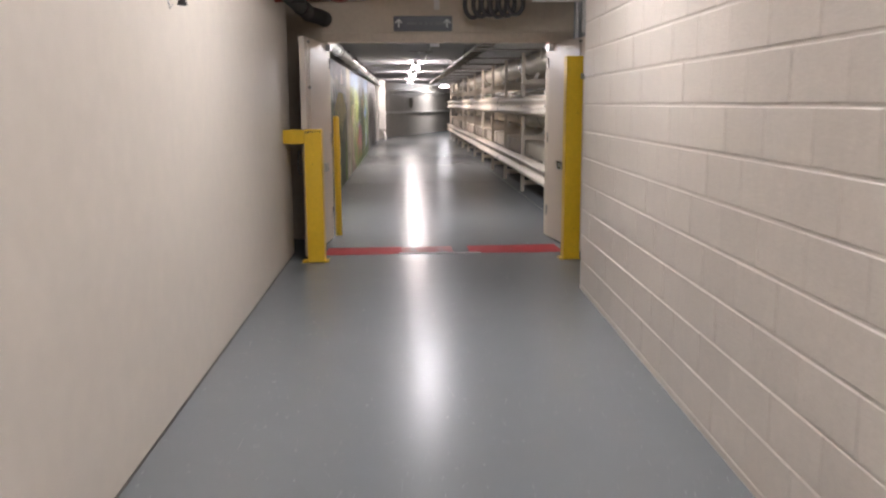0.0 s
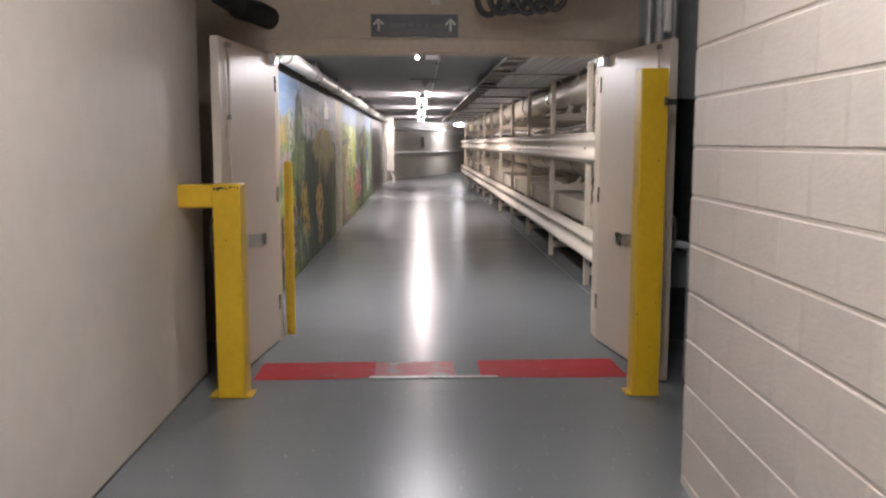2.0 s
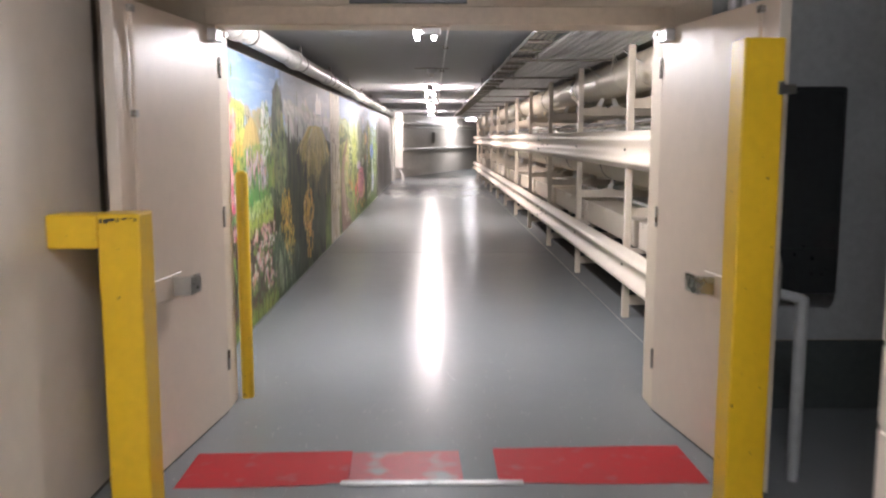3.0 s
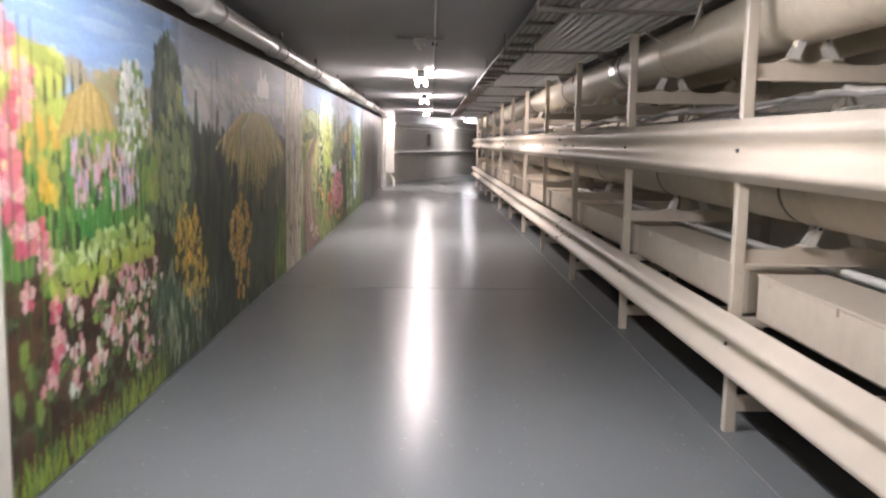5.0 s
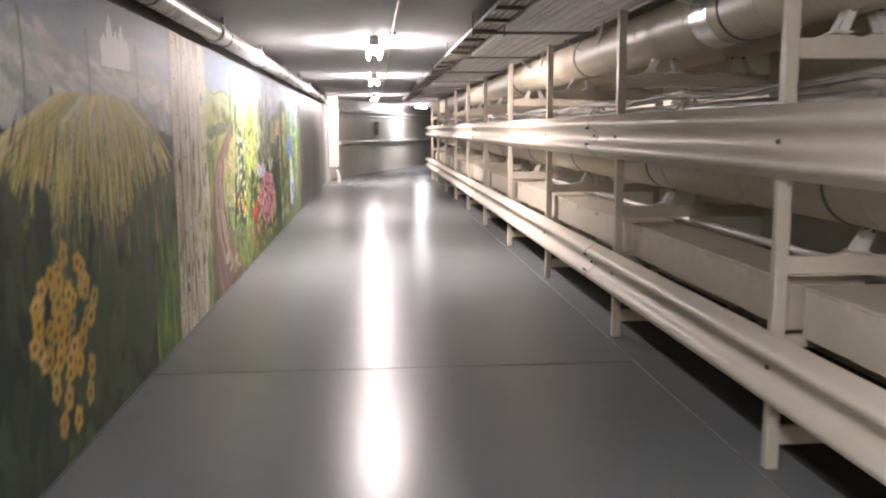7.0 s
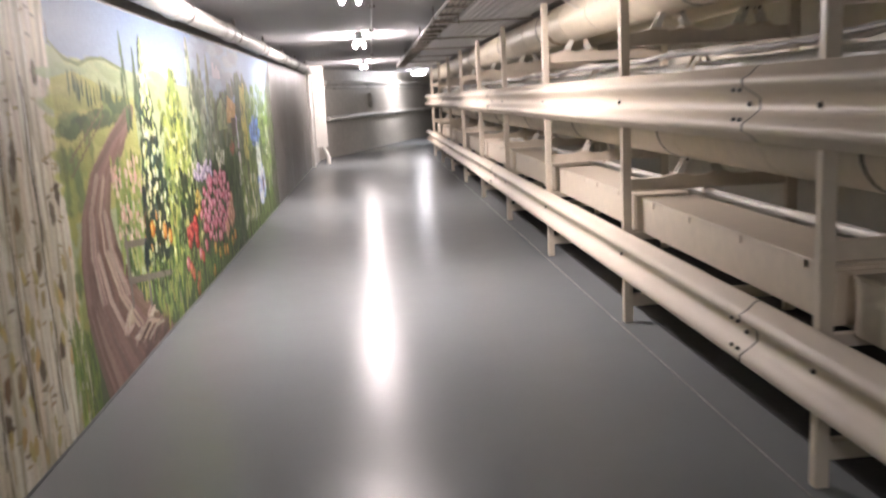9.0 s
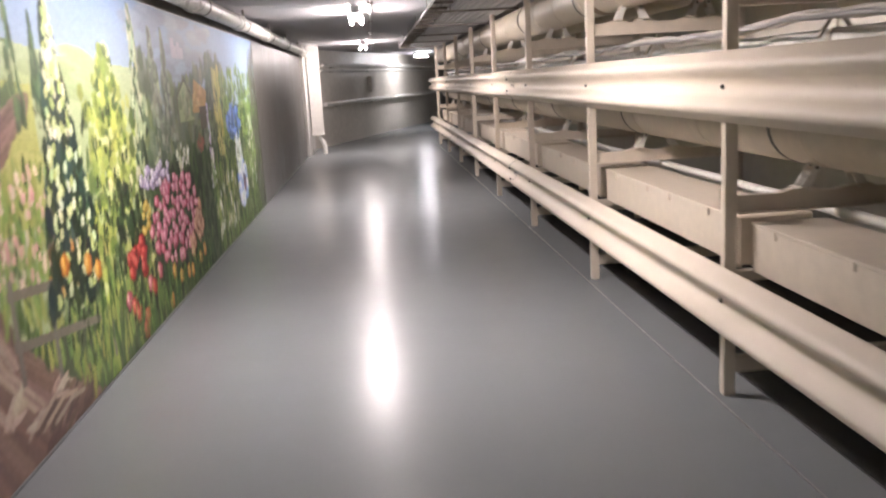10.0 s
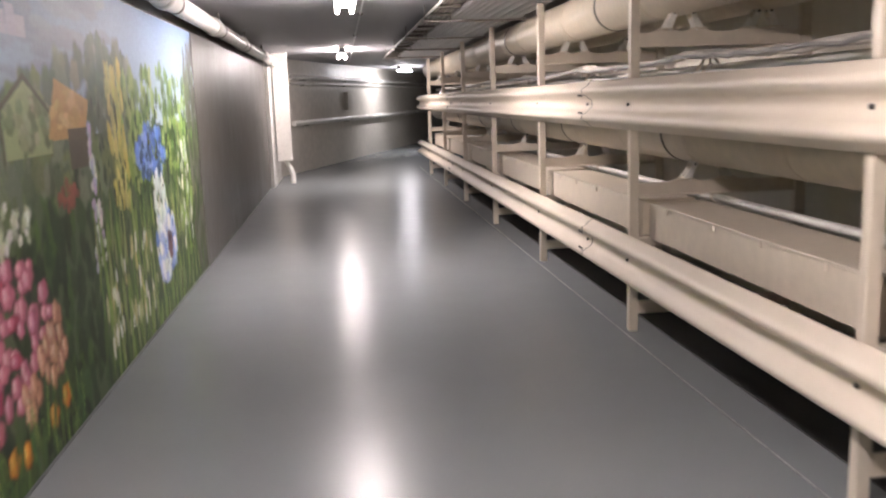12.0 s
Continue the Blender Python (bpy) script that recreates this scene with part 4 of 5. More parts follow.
class Paint:
    """A brush that lays strokes on the canvas in the order of the calls."""

    def tint(self, col, var):
        q = 1 + prng.uniform(-var, var)
        return np.array([max(0.003, ch * q * (1 + prng.uniform(-var, var) * 0.5)) for ch in col])

    def window(self, y0, y1, z0, z1):
        a, b = max(0, int((y0 - MURAL_0) / STEP_Y)), min(COLS, int((y1 - MURAL_0) / STEP_Y) + 2)
        c, d = max(0, int(z0 / STEP_Z) - 1), min(ROWS_Z, int(z1 / STEP_Z) + 2)
        return (a, b, c, d) if a < b and c < d else None

    def lay(self, w, alpha, col, streak=None):
        a, b, c, d = w
        part_ = CANVAS[c:d, a:b]
        tone = col if streak is None else col * streak[..., None]
        part_ += (tone - part_) * alpha[..., None]

    def poly(self, pts, col, var=0.1):
        ys, zs = [q[0] for q in pts], [q[1] for q in pts]
        w = self.window(min(ys), max(ys), min(zs), max(zs))
        if not w:
            return
        yy, zz = np.meshgrid(GY[w[0]:w[1]], GZ[w[2]:w[3]])
        inside = np.zeros(yy.shape, bool)
        for (ya, za), (yb, zb) in zip(pts, pts[1:] + pts[:1]):
            if za != zb:
                inside ^= ((za > zz) != (zb > zz)) & (yy < (yb - ya) * (zz - za) / (zb - za) + ya)
        self.lay(w, inside * 0.96, self.tint(col, var))

    def dab(self, y, z, w, h, col, lean=0.0, var=0.15, tip=0.0):
        """An oval brush mark with bristle streaks; tip narrows its upper end."""
        r = 0.55 * max(w, h)
        win = self.window(y - r, y + r, z - r, z + r)
        if not win:
            return
        yy, zz = np.meshgrid(GY[win[0]:win[1]] - y, GZ[win[2]:win[3]] - z)
        cl, sl = math.cos(lean), math.sin(lean)
        u, v = yy * cl + zz * sl, -yy * sl + zz * cl
        k = np.maximum(0.12, 1 - tip * (v / h + 0.5))
        e = np.sqrt((u / (0.5 * w * k)) ** 2 + (v / (0.5 * h)) ** 2)
        e += 0.10 * np.sin(5 * np.arctan2(v, u + 1e-6) + prng.uniform(0, 6))
        alpha = np.clip((1.05 - e) * 3.2, 0, 1) * prng.uniform(0.78, 0.97)
        f, o = prng.uniform(120, 260), prng.uniform(0, 6)
        streak = 1 + 0.10 * np.sin(f * u + o) + 0.12 * (v / h)
        self.lay(win, alpha, self.tint(col, var), streak)

    def fill(self, y0, y1, z0, z1, n, w, h, cols, lean=0.0, spread=0.3, top=None, bottom=None, tip=0.0, var=0.15):
        for _ in range(n):
            y = prng.uniform(y0, y1)
            a = bottom(y) if bottom else z0
            b = top(y) if top else z1
            z = prng.uniform(a, b)
            q = prng.uniform(0.6, 1.35)
            self.dab(y, z, w * q, h * q * prng.uniform(0.8, 1.2), prng.choice(cols), lean + prng.uniform(-spread, spread), var, tip)

    def blob(self, y, z, ry, rz, n, w, h, cols, lean=0.0, spread=0.5, tip=0.0, var=0.15):
        for _ in range(n):
            a, r = prng.uniform(0, 6.283), math.sqrt(prng.random())
            q = prng.uniform(0.6, 1.3)
            self.dab(y + ry * r * math.cos(a), z + rz * r * math.sin(a), w * q, h * q, prng.choice(cols), lean + prng.uniform(-spread, spread), var, tip)

    def curve(self, pts, w, col, var=0.1, taper=0.0):
        """One long stroke along a bent line, thinner towards its end by taper."""
        col = self.tint(col, var)
        n = 0
        for (ya, za), (yb, zb) in zip(pts, pts[1:]):
            run = math.hypot(yb - ya, zb - za)
            m = max(1, int(run / (w * 1.1)))
            for i in range(m):
                f = (n + i / m) / max(1, len(pts) - 1)
                q = (i + 0.5) / m
                self.dab(ya + (yb - ya) * q, za + (zb - za) * q, w * (1 - taper * f), max(w, run / m * 1.9), col, math.atan2(-(yb - ya), zb - za), 0.02)
            n += 1

    def wash(self, y0, y1, z0, z1, low, high):
        """A smooth passage of colour from low to high."""
        a, b, c, d = self.window(y0, y1, z0, z1)
        q = np.clip((GZ[c:d] - z0) / (z1 - z0), 0, 1)[:, None, None]
        wave = 1 + 0.03 * np.sin(2.3 * GY[a:b] + 1)[None, :, None] + 0.02 * np.sin(7.1 * GY[a:b])[None, :, None]
        CANVAS[c:d, a:b] = (np.array(low) * (1 - q) + np.array(high) * q) * wave

    def tulip(self, y, z, w, h, tones):
        """A cup-shaped bloom: a dark body, a lit cheek and a pale streak."""
        lean = prng.uniform(-0.25, 0.25)
        self.dab(y + 0.04 * w, z - 0.06 * h, w * 1.06, h * 1.08, tuple(0.35 * ch for ch in tones[0]), lean)
        self.dab(y, z, w, h, tones[0], lean)
        self.dab(y - 0.14 * w, z + 0.05 * h, w * 0.55, h * 0.80, tones[1], lean)
        self.dab(y - 0.20 * w, z + 0.12 * h, w * 0.22, h * 0.5, tones[2], lean)

    def bloom(self, y, z, r, cols, heart, petals=5):
        o = prng.uniform(0, 6.28)
        for i in range(petals):
            a = o + 2 * math.pi * i / petals
            self.dab(y + 0.5 * r * math.cos(a), z + 0.55 * r * math.sin(a), r * 0.85, r * 1.05, prng.choice(cols), a - 1.57)
        self.dab(y, z, r * 0.3, r * 0.3, heart)


DKG, MDG, LTG = (0.030, 0.050, 0.022), (0.075, 0.13, 0.035), (0.22, 0.33, 0.08)
YG, BRG, OLV = (0.34, 0.38, 0.10), (0.10, 0.27, 0.06), (0.26, 0.23, 0.07)
SKY, SKY2, GREYB = (0.33, 0.46, 0.67), (0.40, 0.51, 0.66), (0.26, 0.30, 0.36)
WHT, CRM, PNK, HOT, REDP = (0.75, 0.75, 0.70), (0.62, 0.58, 0.42), (0.72, 0.36, 0.36), (0.62, 0.10, 0.18), (0.40, 0.04, 0.045)
ORG, GLD, SOIL, MAU, LIL, BLU = (0.75, 0.28, 0.06), (0.62, 0.40, 0.08), (0.085, 0.045, 0.03), (0.20, 0.135, 0.115), (0.52, 0.42, 0.62), (0.12, 0.22, 0.62)

p = Paint()
p.poly([(MURAL_0, 0), (MURAL_1, 0), (MURAL_1, 2.17), (MURAL_0, 2.17)], (0.10, 0.13, 0.07), 0)
p = Paint()
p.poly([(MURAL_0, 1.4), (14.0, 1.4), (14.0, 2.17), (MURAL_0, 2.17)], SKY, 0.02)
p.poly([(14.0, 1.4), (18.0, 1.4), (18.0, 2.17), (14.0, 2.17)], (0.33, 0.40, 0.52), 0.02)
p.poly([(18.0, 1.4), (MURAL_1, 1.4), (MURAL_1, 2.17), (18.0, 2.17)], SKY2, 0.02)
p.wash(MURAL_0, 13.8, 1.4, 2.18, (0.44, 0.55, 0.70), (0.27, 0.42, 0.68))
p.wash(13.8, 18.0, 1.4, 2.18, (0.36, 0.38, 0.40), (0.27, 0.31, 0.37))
# sky colour held down here to offset lamp brightness on the upper wall
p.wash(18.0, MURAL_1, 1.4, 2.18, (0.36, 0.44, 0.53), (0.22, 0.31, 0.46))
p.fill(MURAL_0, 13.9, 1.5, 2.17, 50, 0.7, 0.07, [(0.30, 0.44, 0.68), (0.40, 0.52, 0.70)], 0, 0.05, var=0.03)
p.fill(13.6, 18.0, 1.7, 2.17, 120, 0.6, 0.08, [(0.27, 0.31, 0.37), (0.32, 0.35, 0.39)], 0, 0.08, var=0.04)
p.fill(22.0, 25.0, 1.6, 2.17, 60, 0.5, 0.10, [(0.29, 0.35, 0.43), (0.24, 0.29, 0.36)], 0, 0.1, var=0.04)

# garden with foxgloves
p = Paint()
p.fill(11.42, 13.2, 1.4, 1.76, 120, 0.25, 0.10, [(0.42, 0.36, 0.20), (0.36, 0.33, 0.26)], -0.05, 0.1, top=lambda y: 1.80 - 0.06 * (y - 11.4))
p.fill(11.45, 12.0, 1.35, 1.74, 90, 0.2, 0.1, [YG, (0.52, 0.55, 0.14)], -0.2, 0.1, top=lambda y: 1.80 - 0.35 * (y - 11.6) ** 2)
for k in range(5):
    p.dab(11.82 + 0.09 * k, 1.66 + 0.01 * k, 0.05, 0.2 - 0.02 * (k % 3), DKG, 0, 0.1, 0.9)
p.fill(11.42, 13.1, 0.85, 1.42, 330, 0.05, 0.26, [BRG, MDG, LTG, (0.10, 0.30, 0.06)], 0, 0.12, tip=0.8)
p.fill(11.5, 11.95, 1.2, 1.5, 30, 0.07, 0.12, [(0.80, 0.48, 0.03), GLD, YG], 0, 0.5)
for k in range(130):
    a, e = prng.uniform(-1, 1), prng.uniform(0.5, 1.0)
    p.curve([(12.27 + 0.05 * a, 1.68), (12.27 + 0.22 * a * e, 1.655 - 0.05 * a * a * e), (12.27 + 0.36 * a * e, 1.60 - 0.14 * e - 0.02 * a * a)], 0.028,
            prng.choice([(0.52, 0.38, 0.13), (0.46, 0.34, 0.12), (0.60, 0.46, 0.19), (0.42, 0.30, 0.10)]), 0.08)
p.fill(12.3, 12.8, 1.30, 1.46, 90, 0.06, 0.08, [YG, LTG, (0.40, 0.45, 0.08)], 0, 0.5)
p.fill(12.05, 12.9, 1.10, 1.40, 150, 0.03, 0.08, [LIL, (0.60, 0.40, 0.52), PNK], 0, 0.2)
p.fill(12.1, 12.6, 0.9, 1.15, 80, 0.05, 0.22, [BRG, (0.05, 0.22, 0.05)], 0, 0.1, tip=0.8)
p = Paint()
p.fill(11.42, 13.6, 0.0, 0.9, 420, 0.16, 0.10, [SOIL, (0.11, 0.055, 0.035), (0.06, 0.035, 0.025)], 0, 0.6)
p.fill(11.8, 13.1, 0.86, 1.02, 150, 0.08, 0.08, [(0.48, 0.55, 0.28), LTG, (0.36, 0.45, 0.14)], 0, 0.6, top=lambda y: 0.95 + 0.05 * (y - 11.8), bottom=lambda y: 0.84 + 0.05 * (y - 11.8))
p.fill(11.8, 13.1, 0.74, 0.88, 130, 0.07, 0.07, [YG, (0.38, 0.46, 0.08)], 0, 0.6, top=lambda y: 0.84 + 0.04 * (y - 11.8), bottom=lambda y: 0.74 + 0.04 * (y - 11.8))
for _ in range(52):
    y, z = prng.uniform(11.75, 13.5), 0
    z = prng.uniform(0.22, 0.74)
    p.blob(y, z - 0.04, 0.07, 0.05, 6, 0.06, 0.05, [MDG, LTG, (0.14, 0.22, 0.08)], 0, 1.0)
    p.blob(y, z + 0.02, 0.07, 0.05, 7, 0.05, 0.06, [PNK, (0.72, 0.55, 0.50), WHT, (0.60, 0.30, 0.32)], 0, 0.5)
p.fill(11.42, 13.3, 0.18, 1.38, 120, 0.03, 0.08, [(0.03, 0.05, 0.02), (0.06, 0.045, 0.03), (0.05, 0.09, 0.03)], 0, 0.5)
p.fill(11.42, 13.6, 0.0, 0.14, 260, 0.035, 0.17, [YG, LTG, (0.30, 0.42, 0.06), MDG], 0, 0.3, tip=0.9)
p = Paint()
for y, z, r in ((11.47, 1.80, 0.10), (11.60, 1.58, 0.085), (11.66, 1.66, 0.07), (11.46, 1.34, 0.12), (11.52, 1.22, 0.09), (11.50, 1.48, 0.07), (11.57, 1.06, 0.075), (11.72, 1.04, 0.07), (11.77, 0.93, 0.06), (11.60, 0.82, 0.05), (11.84, 0.72, 0.05), (11.86, 0.58, 0.055), (11.80, 0.46, 0.045)):
    p.bloom(y, z, r * 1.35, [HOT, PNK, (0.70, 0.20, 0.26), (0.75, 0.46, 0.44)], (0.80, 0.62, 0.35))
for y, z in ((11.48, 1.98), (11.50, 2.08), (11.62, 2.02), (11.55, 0.60), (11.50, 0.42), (11.66, 0.34), (11.60, 0.50), (11.75, 0.86), (11.68, 1.18)):
    p.dab(y, z, 0.09, 0.13, LTG, prng.uniform(-0.5, 0.5))
for k in range(3):
    p.poly([(11.5 + 0.12 * k, 0.1), (11.515 + 0.12 * k, 0.1), (11.515 + 0.1 * k, 1.9), (11.505 + 0.1 * k, 1.9)], MDG)

# dark tree, wood and thatch-like crown
p = Paint()
p.fill(13.3, 17.6, 0.0, 1.55, 900, 0.16, 0.28, [(0.036, 0.048, 0.026), (0.045, 0.057, 0.032), (0.07, 0.09, 0.04), (0.026, 0.036, 0.022), (0.05, 0.075, 0.03)], 0, 0.2, var=0.1)
p.fill(13.8, 17.4, 0.25, 1.35, 130, 0.30, 0.36, [(0.085, 0.105, 0.06), (0.07, 0.095, 0.05), (0.10, 0.12, 0.075)], 0, 0.4, var=0.08)
p.fill(13.9, 17.6, 1.52, 1.88, 240, 0.30, 0.10, [(0.42, 0.43, 0.40), (0.30, 0.31, 0.28), (0.52, 0.53, 0.50), (0.36, 0.38, 0.33)], -0.35, 0.3, top=lambda y: 1.92 - 0.05 * (y - 13.9) + 0.03 * math.sin(3 * y))
for y, h in ((14.05, 0.48), (14.62, 0.66), (15.35, 0.34)):
    for _ in range(22):
        t = prng.random()
        p.dab(y + prng.uniform(-0.07, 0.07) * (1 - t), 1.32 + h * t, 0.06, 0.16, prng.choice([(0.07, 0.085, 0.06), (0.09, 0.105, 0.08)]), 0, 0.2, 0.6)
for k in range(170):
    y = prng.uniform(13.85, 17.5)
    top = 1.86 - 0.03 * (y - 13.9) + 0.05 * math.sin(2.3 * y) * math.sin(0.9 * y)
    p.dab(y, top - prng.uniform(0.0, 0.10), prng.uniform(0.12, 0.30), 0.045, prng.choice([(0.50, 0.50, 0.47), (0.42, 0.42, 0.39), (0.56, 0.56, 0.53)]), prng.uniform(-0.5, 0.1), 0.08)
for y in (14.45, 15.05, 15.85, 16.72):
    p.curve([(y, 1.98), (y + 0.02, 1.75), (y, 1.5), (y + 0.03, 1.3)], 0.03, (0.13, 0.14, 0.13), 0.1, 0.3)
p.fill(16.9, 17.6, 0.0, 0.75, 130, 0.08, 0.26, [MDG, (0.10, 0.17, 0.03), (0.17, 0.24, 0.04)], 0, 0.15, tip=0.7)
p = Paint()
for _ in range(620):
    a = prng.uniform(-1, 1)
    e = prng.uniform(0.45, 1.0)
    end = (15.95 + 1.62 * a * e, 1.70 - (0.66 - 0.28 * a * a + 0.05 * math.sin(9 * a)) * e - 0.04 * prng.random())
    mid = (15.97 + 1.28 * a * e, 1.655 - 0.13 * e - 0.08 * a * a * e)
    tone = prng.choice([(0.50, 0.42, 0.13), (0.58, 0.50, 0.19), (0.38, 0.33, 0.11), (0.56, 0.50, 0.25), (0.46, 0.37, 0.10)])
    p.curve([(16.0 + 0.62 * a * e, 1.672 - 0.02 * e), mid, end], 0.034, tone, 0.14, 0.4)
for _ in range(150):
    a = prng.uniform(-1, 1)
    p.dab(15.95 + 1.35 * a, 1.16 + prng.uniform(-0.10, 0.34) + 0.06 * a * a, 0.02, 0.19, (0.07, 0.065, 0.03), 0.75 * a, 0.2, 0.6)
for dy, w, h in ((-0.14, 0.07, 0.12), (-0.07, 0.06, 0.20), (0.0, 0.07, 0.14), (0.07, 0.05, 0.18), (0.13, 0.07, 0.12)):
    p.poly([(16.34 + 1.5 * dy - w * 0.8, 1.83), (16.34 + 1.5 * dy + w * 0.8, 1.83), (16.34 + 1.5 * dy + w * 0.8, 1.84 + 1.35 * h * 0.7), (16.34 + 1.5 * dy, 1.84 + 1.35 * h), (16.34 + 1.5 * dy - w * 0.8, 1.84 + 1.35 * h * 0.7)], (0.88, 0.89, 0.90), 0.03)
p.fill(14.7, 17.3, 0.85, 1.22, 90, 0.035, 0.24, [(0.16, 0.17, 0.07), (0.26, 0.25, 0.10)], 0, 0.1, tip=0.7)
p = Paint()
p.fill(14.0, 15.2, 0.0, 1.45, 260, 0.13, 0.3, [(0.034, 0.046, 0.032), (0.048, 0.062, 0.038), (0.028, 0.036, 0.030), (0.06, 0.075, 0.04)], 0, 0.15, var=0.08, top=lambda y: 1.45 - 0.35 * max(0, y - 14.4))
p.blob(13.45, 1.62, 0.30, 0.42, 280, 0.07, 0.13, [DKG, (0.05, 0.07, 0.05), (0.08, 0.11, 0.07), (0.12, 0.16, 0.10)], 0, 0.5)
p.blob(13.45, 1.20, 0.45, 0.30, 260, 0.09, 0.12, [DKG, (0.07, 0.10, 0.06), (0.13, 0.17, 0.10), (0.20, 0.24, 0.14)], 0, 0.6)
p.blob(13.12, 1.22, 0.12, 0.12, 22, 0.08, 0.11, [LTG, (0.30, 0.34, 0.10)], 0, 0.6)
for k in range(8):
    p.poly([(13.15 + 0.09 * k, 0.35), (13.165 + 0.09 * k, 0.35), (13.30 + 0.06 * k, 1.05), (13.29 + 0.06 * k, 1.05)], (0.02, 0.02, 0.018))
p.blob(13.55, 1.40, 0.34, 0.40, 70, 0.08, 0.13, [(0.20, 0.24, 0.11), (0.28, 0.31, 0.13), (0.15, 0.20, 0.10)], 0.3, 0.6)
p.blob(12.85, 1.58, 0.24, 0.28, 120, 0.06, 0.07, [(0.16, 0.24, 0.10), MDG, LTG], 0, 0.8)
p.blob(12.85, 1.58, 0.24, 0.28, 90, 0.06, 0.05, [WHT, (0.58, 0.62, 0.55)], 0, 0.8)
p.blob(13.35, 0.42, 0.30, 0.26, 90, 0.05, 0.16, [(0.12, 0.17, 0.10), (0.20, 0.24, 0.15), (0.06, 0.10, 0.08)], 0, 0.8, tip=0.5)
p = Paint()
p.blob(13.82, 0.74, 0.30, 0.30, 110, 0.07, 0.08, [GLD, (0.50, 0.32, 0.06), (0.36, 0.26, 0.07)], 0, 0.8)
p.blob(14.05, 0.45, 0.28, 0.22, 60, 0.06, 0.08, [(0.36, 0.28, 0.08), (0.14, 0.16, 0.05), GLD], 0, 0.8)
p.blob(13.86, 0.72, 0.30, 0.30, 40, 0.035, 0.07, [(0.05, 0.05, 0.03), (0.09, 0.10, 0.04)], 0, 0.8)
p.blob(13.70, 0.27, 0.42, 0.20, 75, 0.04, 0.19, [(0.28, 0.33, 0.21), (0.17, 0.23, 0.12), (0.36, 0.38, 0.27), (0.07, 0.10, 0.05)], 0, 0.5, tip=0.5)
for k in range(58):
    a, r = prng.uniform(0, 6.283), math.sqrt(prng.random())
    y, z = 15.36 + 0.40 * r * math.cos(a), 0.66 + 0.26 * r * math.sin(a)
    p.dab(y, z, 0.125, 0.105, prng.choice([GLD, (0.56, 0.38, 0.12), (0.66, 0.46, 0.16)]))
    p.dab(y, z, 0.045, 0.04, (0.20, 0.09, 0.03))
for y, z in ((15.18, 0.38), (15.32, 0.30), (15.48, 0.42), (15.64, 0.36), (15.24, 0.20), (15.42, 0.17), (15.60, 0.24), (15.36, 0.95)):
    p.dab(y, z, 0.12, 0.14, (0.60, 0.41, 0.12))
    p.dab(y, z, 0.04, 0.045, (0.32, 0.12, 0.03))
p.fill(13.6, 14.6, 0.02, 0.4, 60, 0.05, 0.2, [(0.05, 0.08, 0.05), (0.12, 0.17, 0.12), (0.03, 0.05, 0.03)], 0, 0.6, tip=0.5)

# birches
p = Paint()
p.poly([(17.56, 0), (18.80, 0), (18.76, 2.17), (17.54, 2.17)], (0.40, 0.37, 0.26), 0.02)
for y0, y1 in ((17.56, 17.78), (17.785, 18.09), (18.095, 18.42), (18.425, 18.79)):
    w = y1 - y0
    for _ in range(int(230 * w)):
        f = prng.random()
        p.dab(y0 + w * f, prng.uniform(0.0, 2.17), 0.05, 0.42, prng.choice([(0.66, 0.63, 0.54), (0.72, 0.69, 0.60), (0.58, 0.54, 0.43), (0.62, 0.57, 0.44)]), 0, 0.06)
    for q in (0.01, 0.10, prng.uniform(0.5, 0.8), 0.99):
        o = prng.uniform(0, 6)
        line = [(y0 + w * q + 0.014 * math.sin(5.2 * z + o) + 0.008 * math.sin(13 * z + 2 * o), z) for z in [0.09 * k for k in range(25)]]
        edge = q < 0.05 or q > 0.95
        p.curve(line[prng.randint(0, 3):25 - prng.randint(0, 5)], 0.022 if edge else prng.uniform(0.012, 0.02), prng.choice([(0.10, 0.08, 0.05), (0.16, 0.125, 0.07)] if edge else [(0.34, 0.26, 0.14), (0.44, 0.36, 0.20), (0.46, 0.41, 0.28)]), 0.1)
    for _ in range(int(90 * w)):
        p.dab(y0 + w * prng.uniform(0.2, 0.8), prng.uniform(0.1, 2.1), 0.075, 0.018, prng.choice([(0.20, 0.16, 0.10), (0.34, 0.27, 0.15)]), prng.uniform(-0.3, 0.3))
    for _ in range(int(16 * w)):
        p.dab(y0 + w * prng.uniform(0.15, 0.85), prng.uniform(0.15, 2.0), 0.075, 0.13, prng.choice([(0.09, 0.065, 0.035), (0.17, 0.11, 0.05)]), prng.uniform(-0.2, 0.2))
    p.fill(y0 + 0.02, y1 - 0.02, 0.0, 0.9, int(40 * w), 0.05, 0.10, [(0.44, 0.34, 0.13), (0.36, 0.30, 0.12)], 0, 0.4)
p.fill(18.60, 18.92, 0.0, 0.5, 110, 0.035, 0.24, [(0.24, 0.31, 0.06), (0.16, 0.24, 0.06), MDG], 0, 0.2, tip=0.9)

# valley with the road
p = Paint()
FIELD, FIELD2, SHADE = (0.42, 0.43, 0.14), (0.30, 0.35, 0.11), (0.17, 0.23, 0.09)
p.poly([(18.78, 0.5), (22.6, 0.5), (22.6, 1.70), (21.4, 1.74), (20.6, 1.76), (20.1, 1.80), (19.6, 1.86), (19.2, 1.80), (18.9, 1.86), (18.78, 1.88)], (0.40, 0.46, 0.26), 0.02)
p.fill(18.8, 21.2, 1.55, 1.80, 60, 0.40, 0.06, [(0.42, 0.47, 0.24), (0.34, 0.41, 0.22)], -0.1, 0.1, var=0.05)
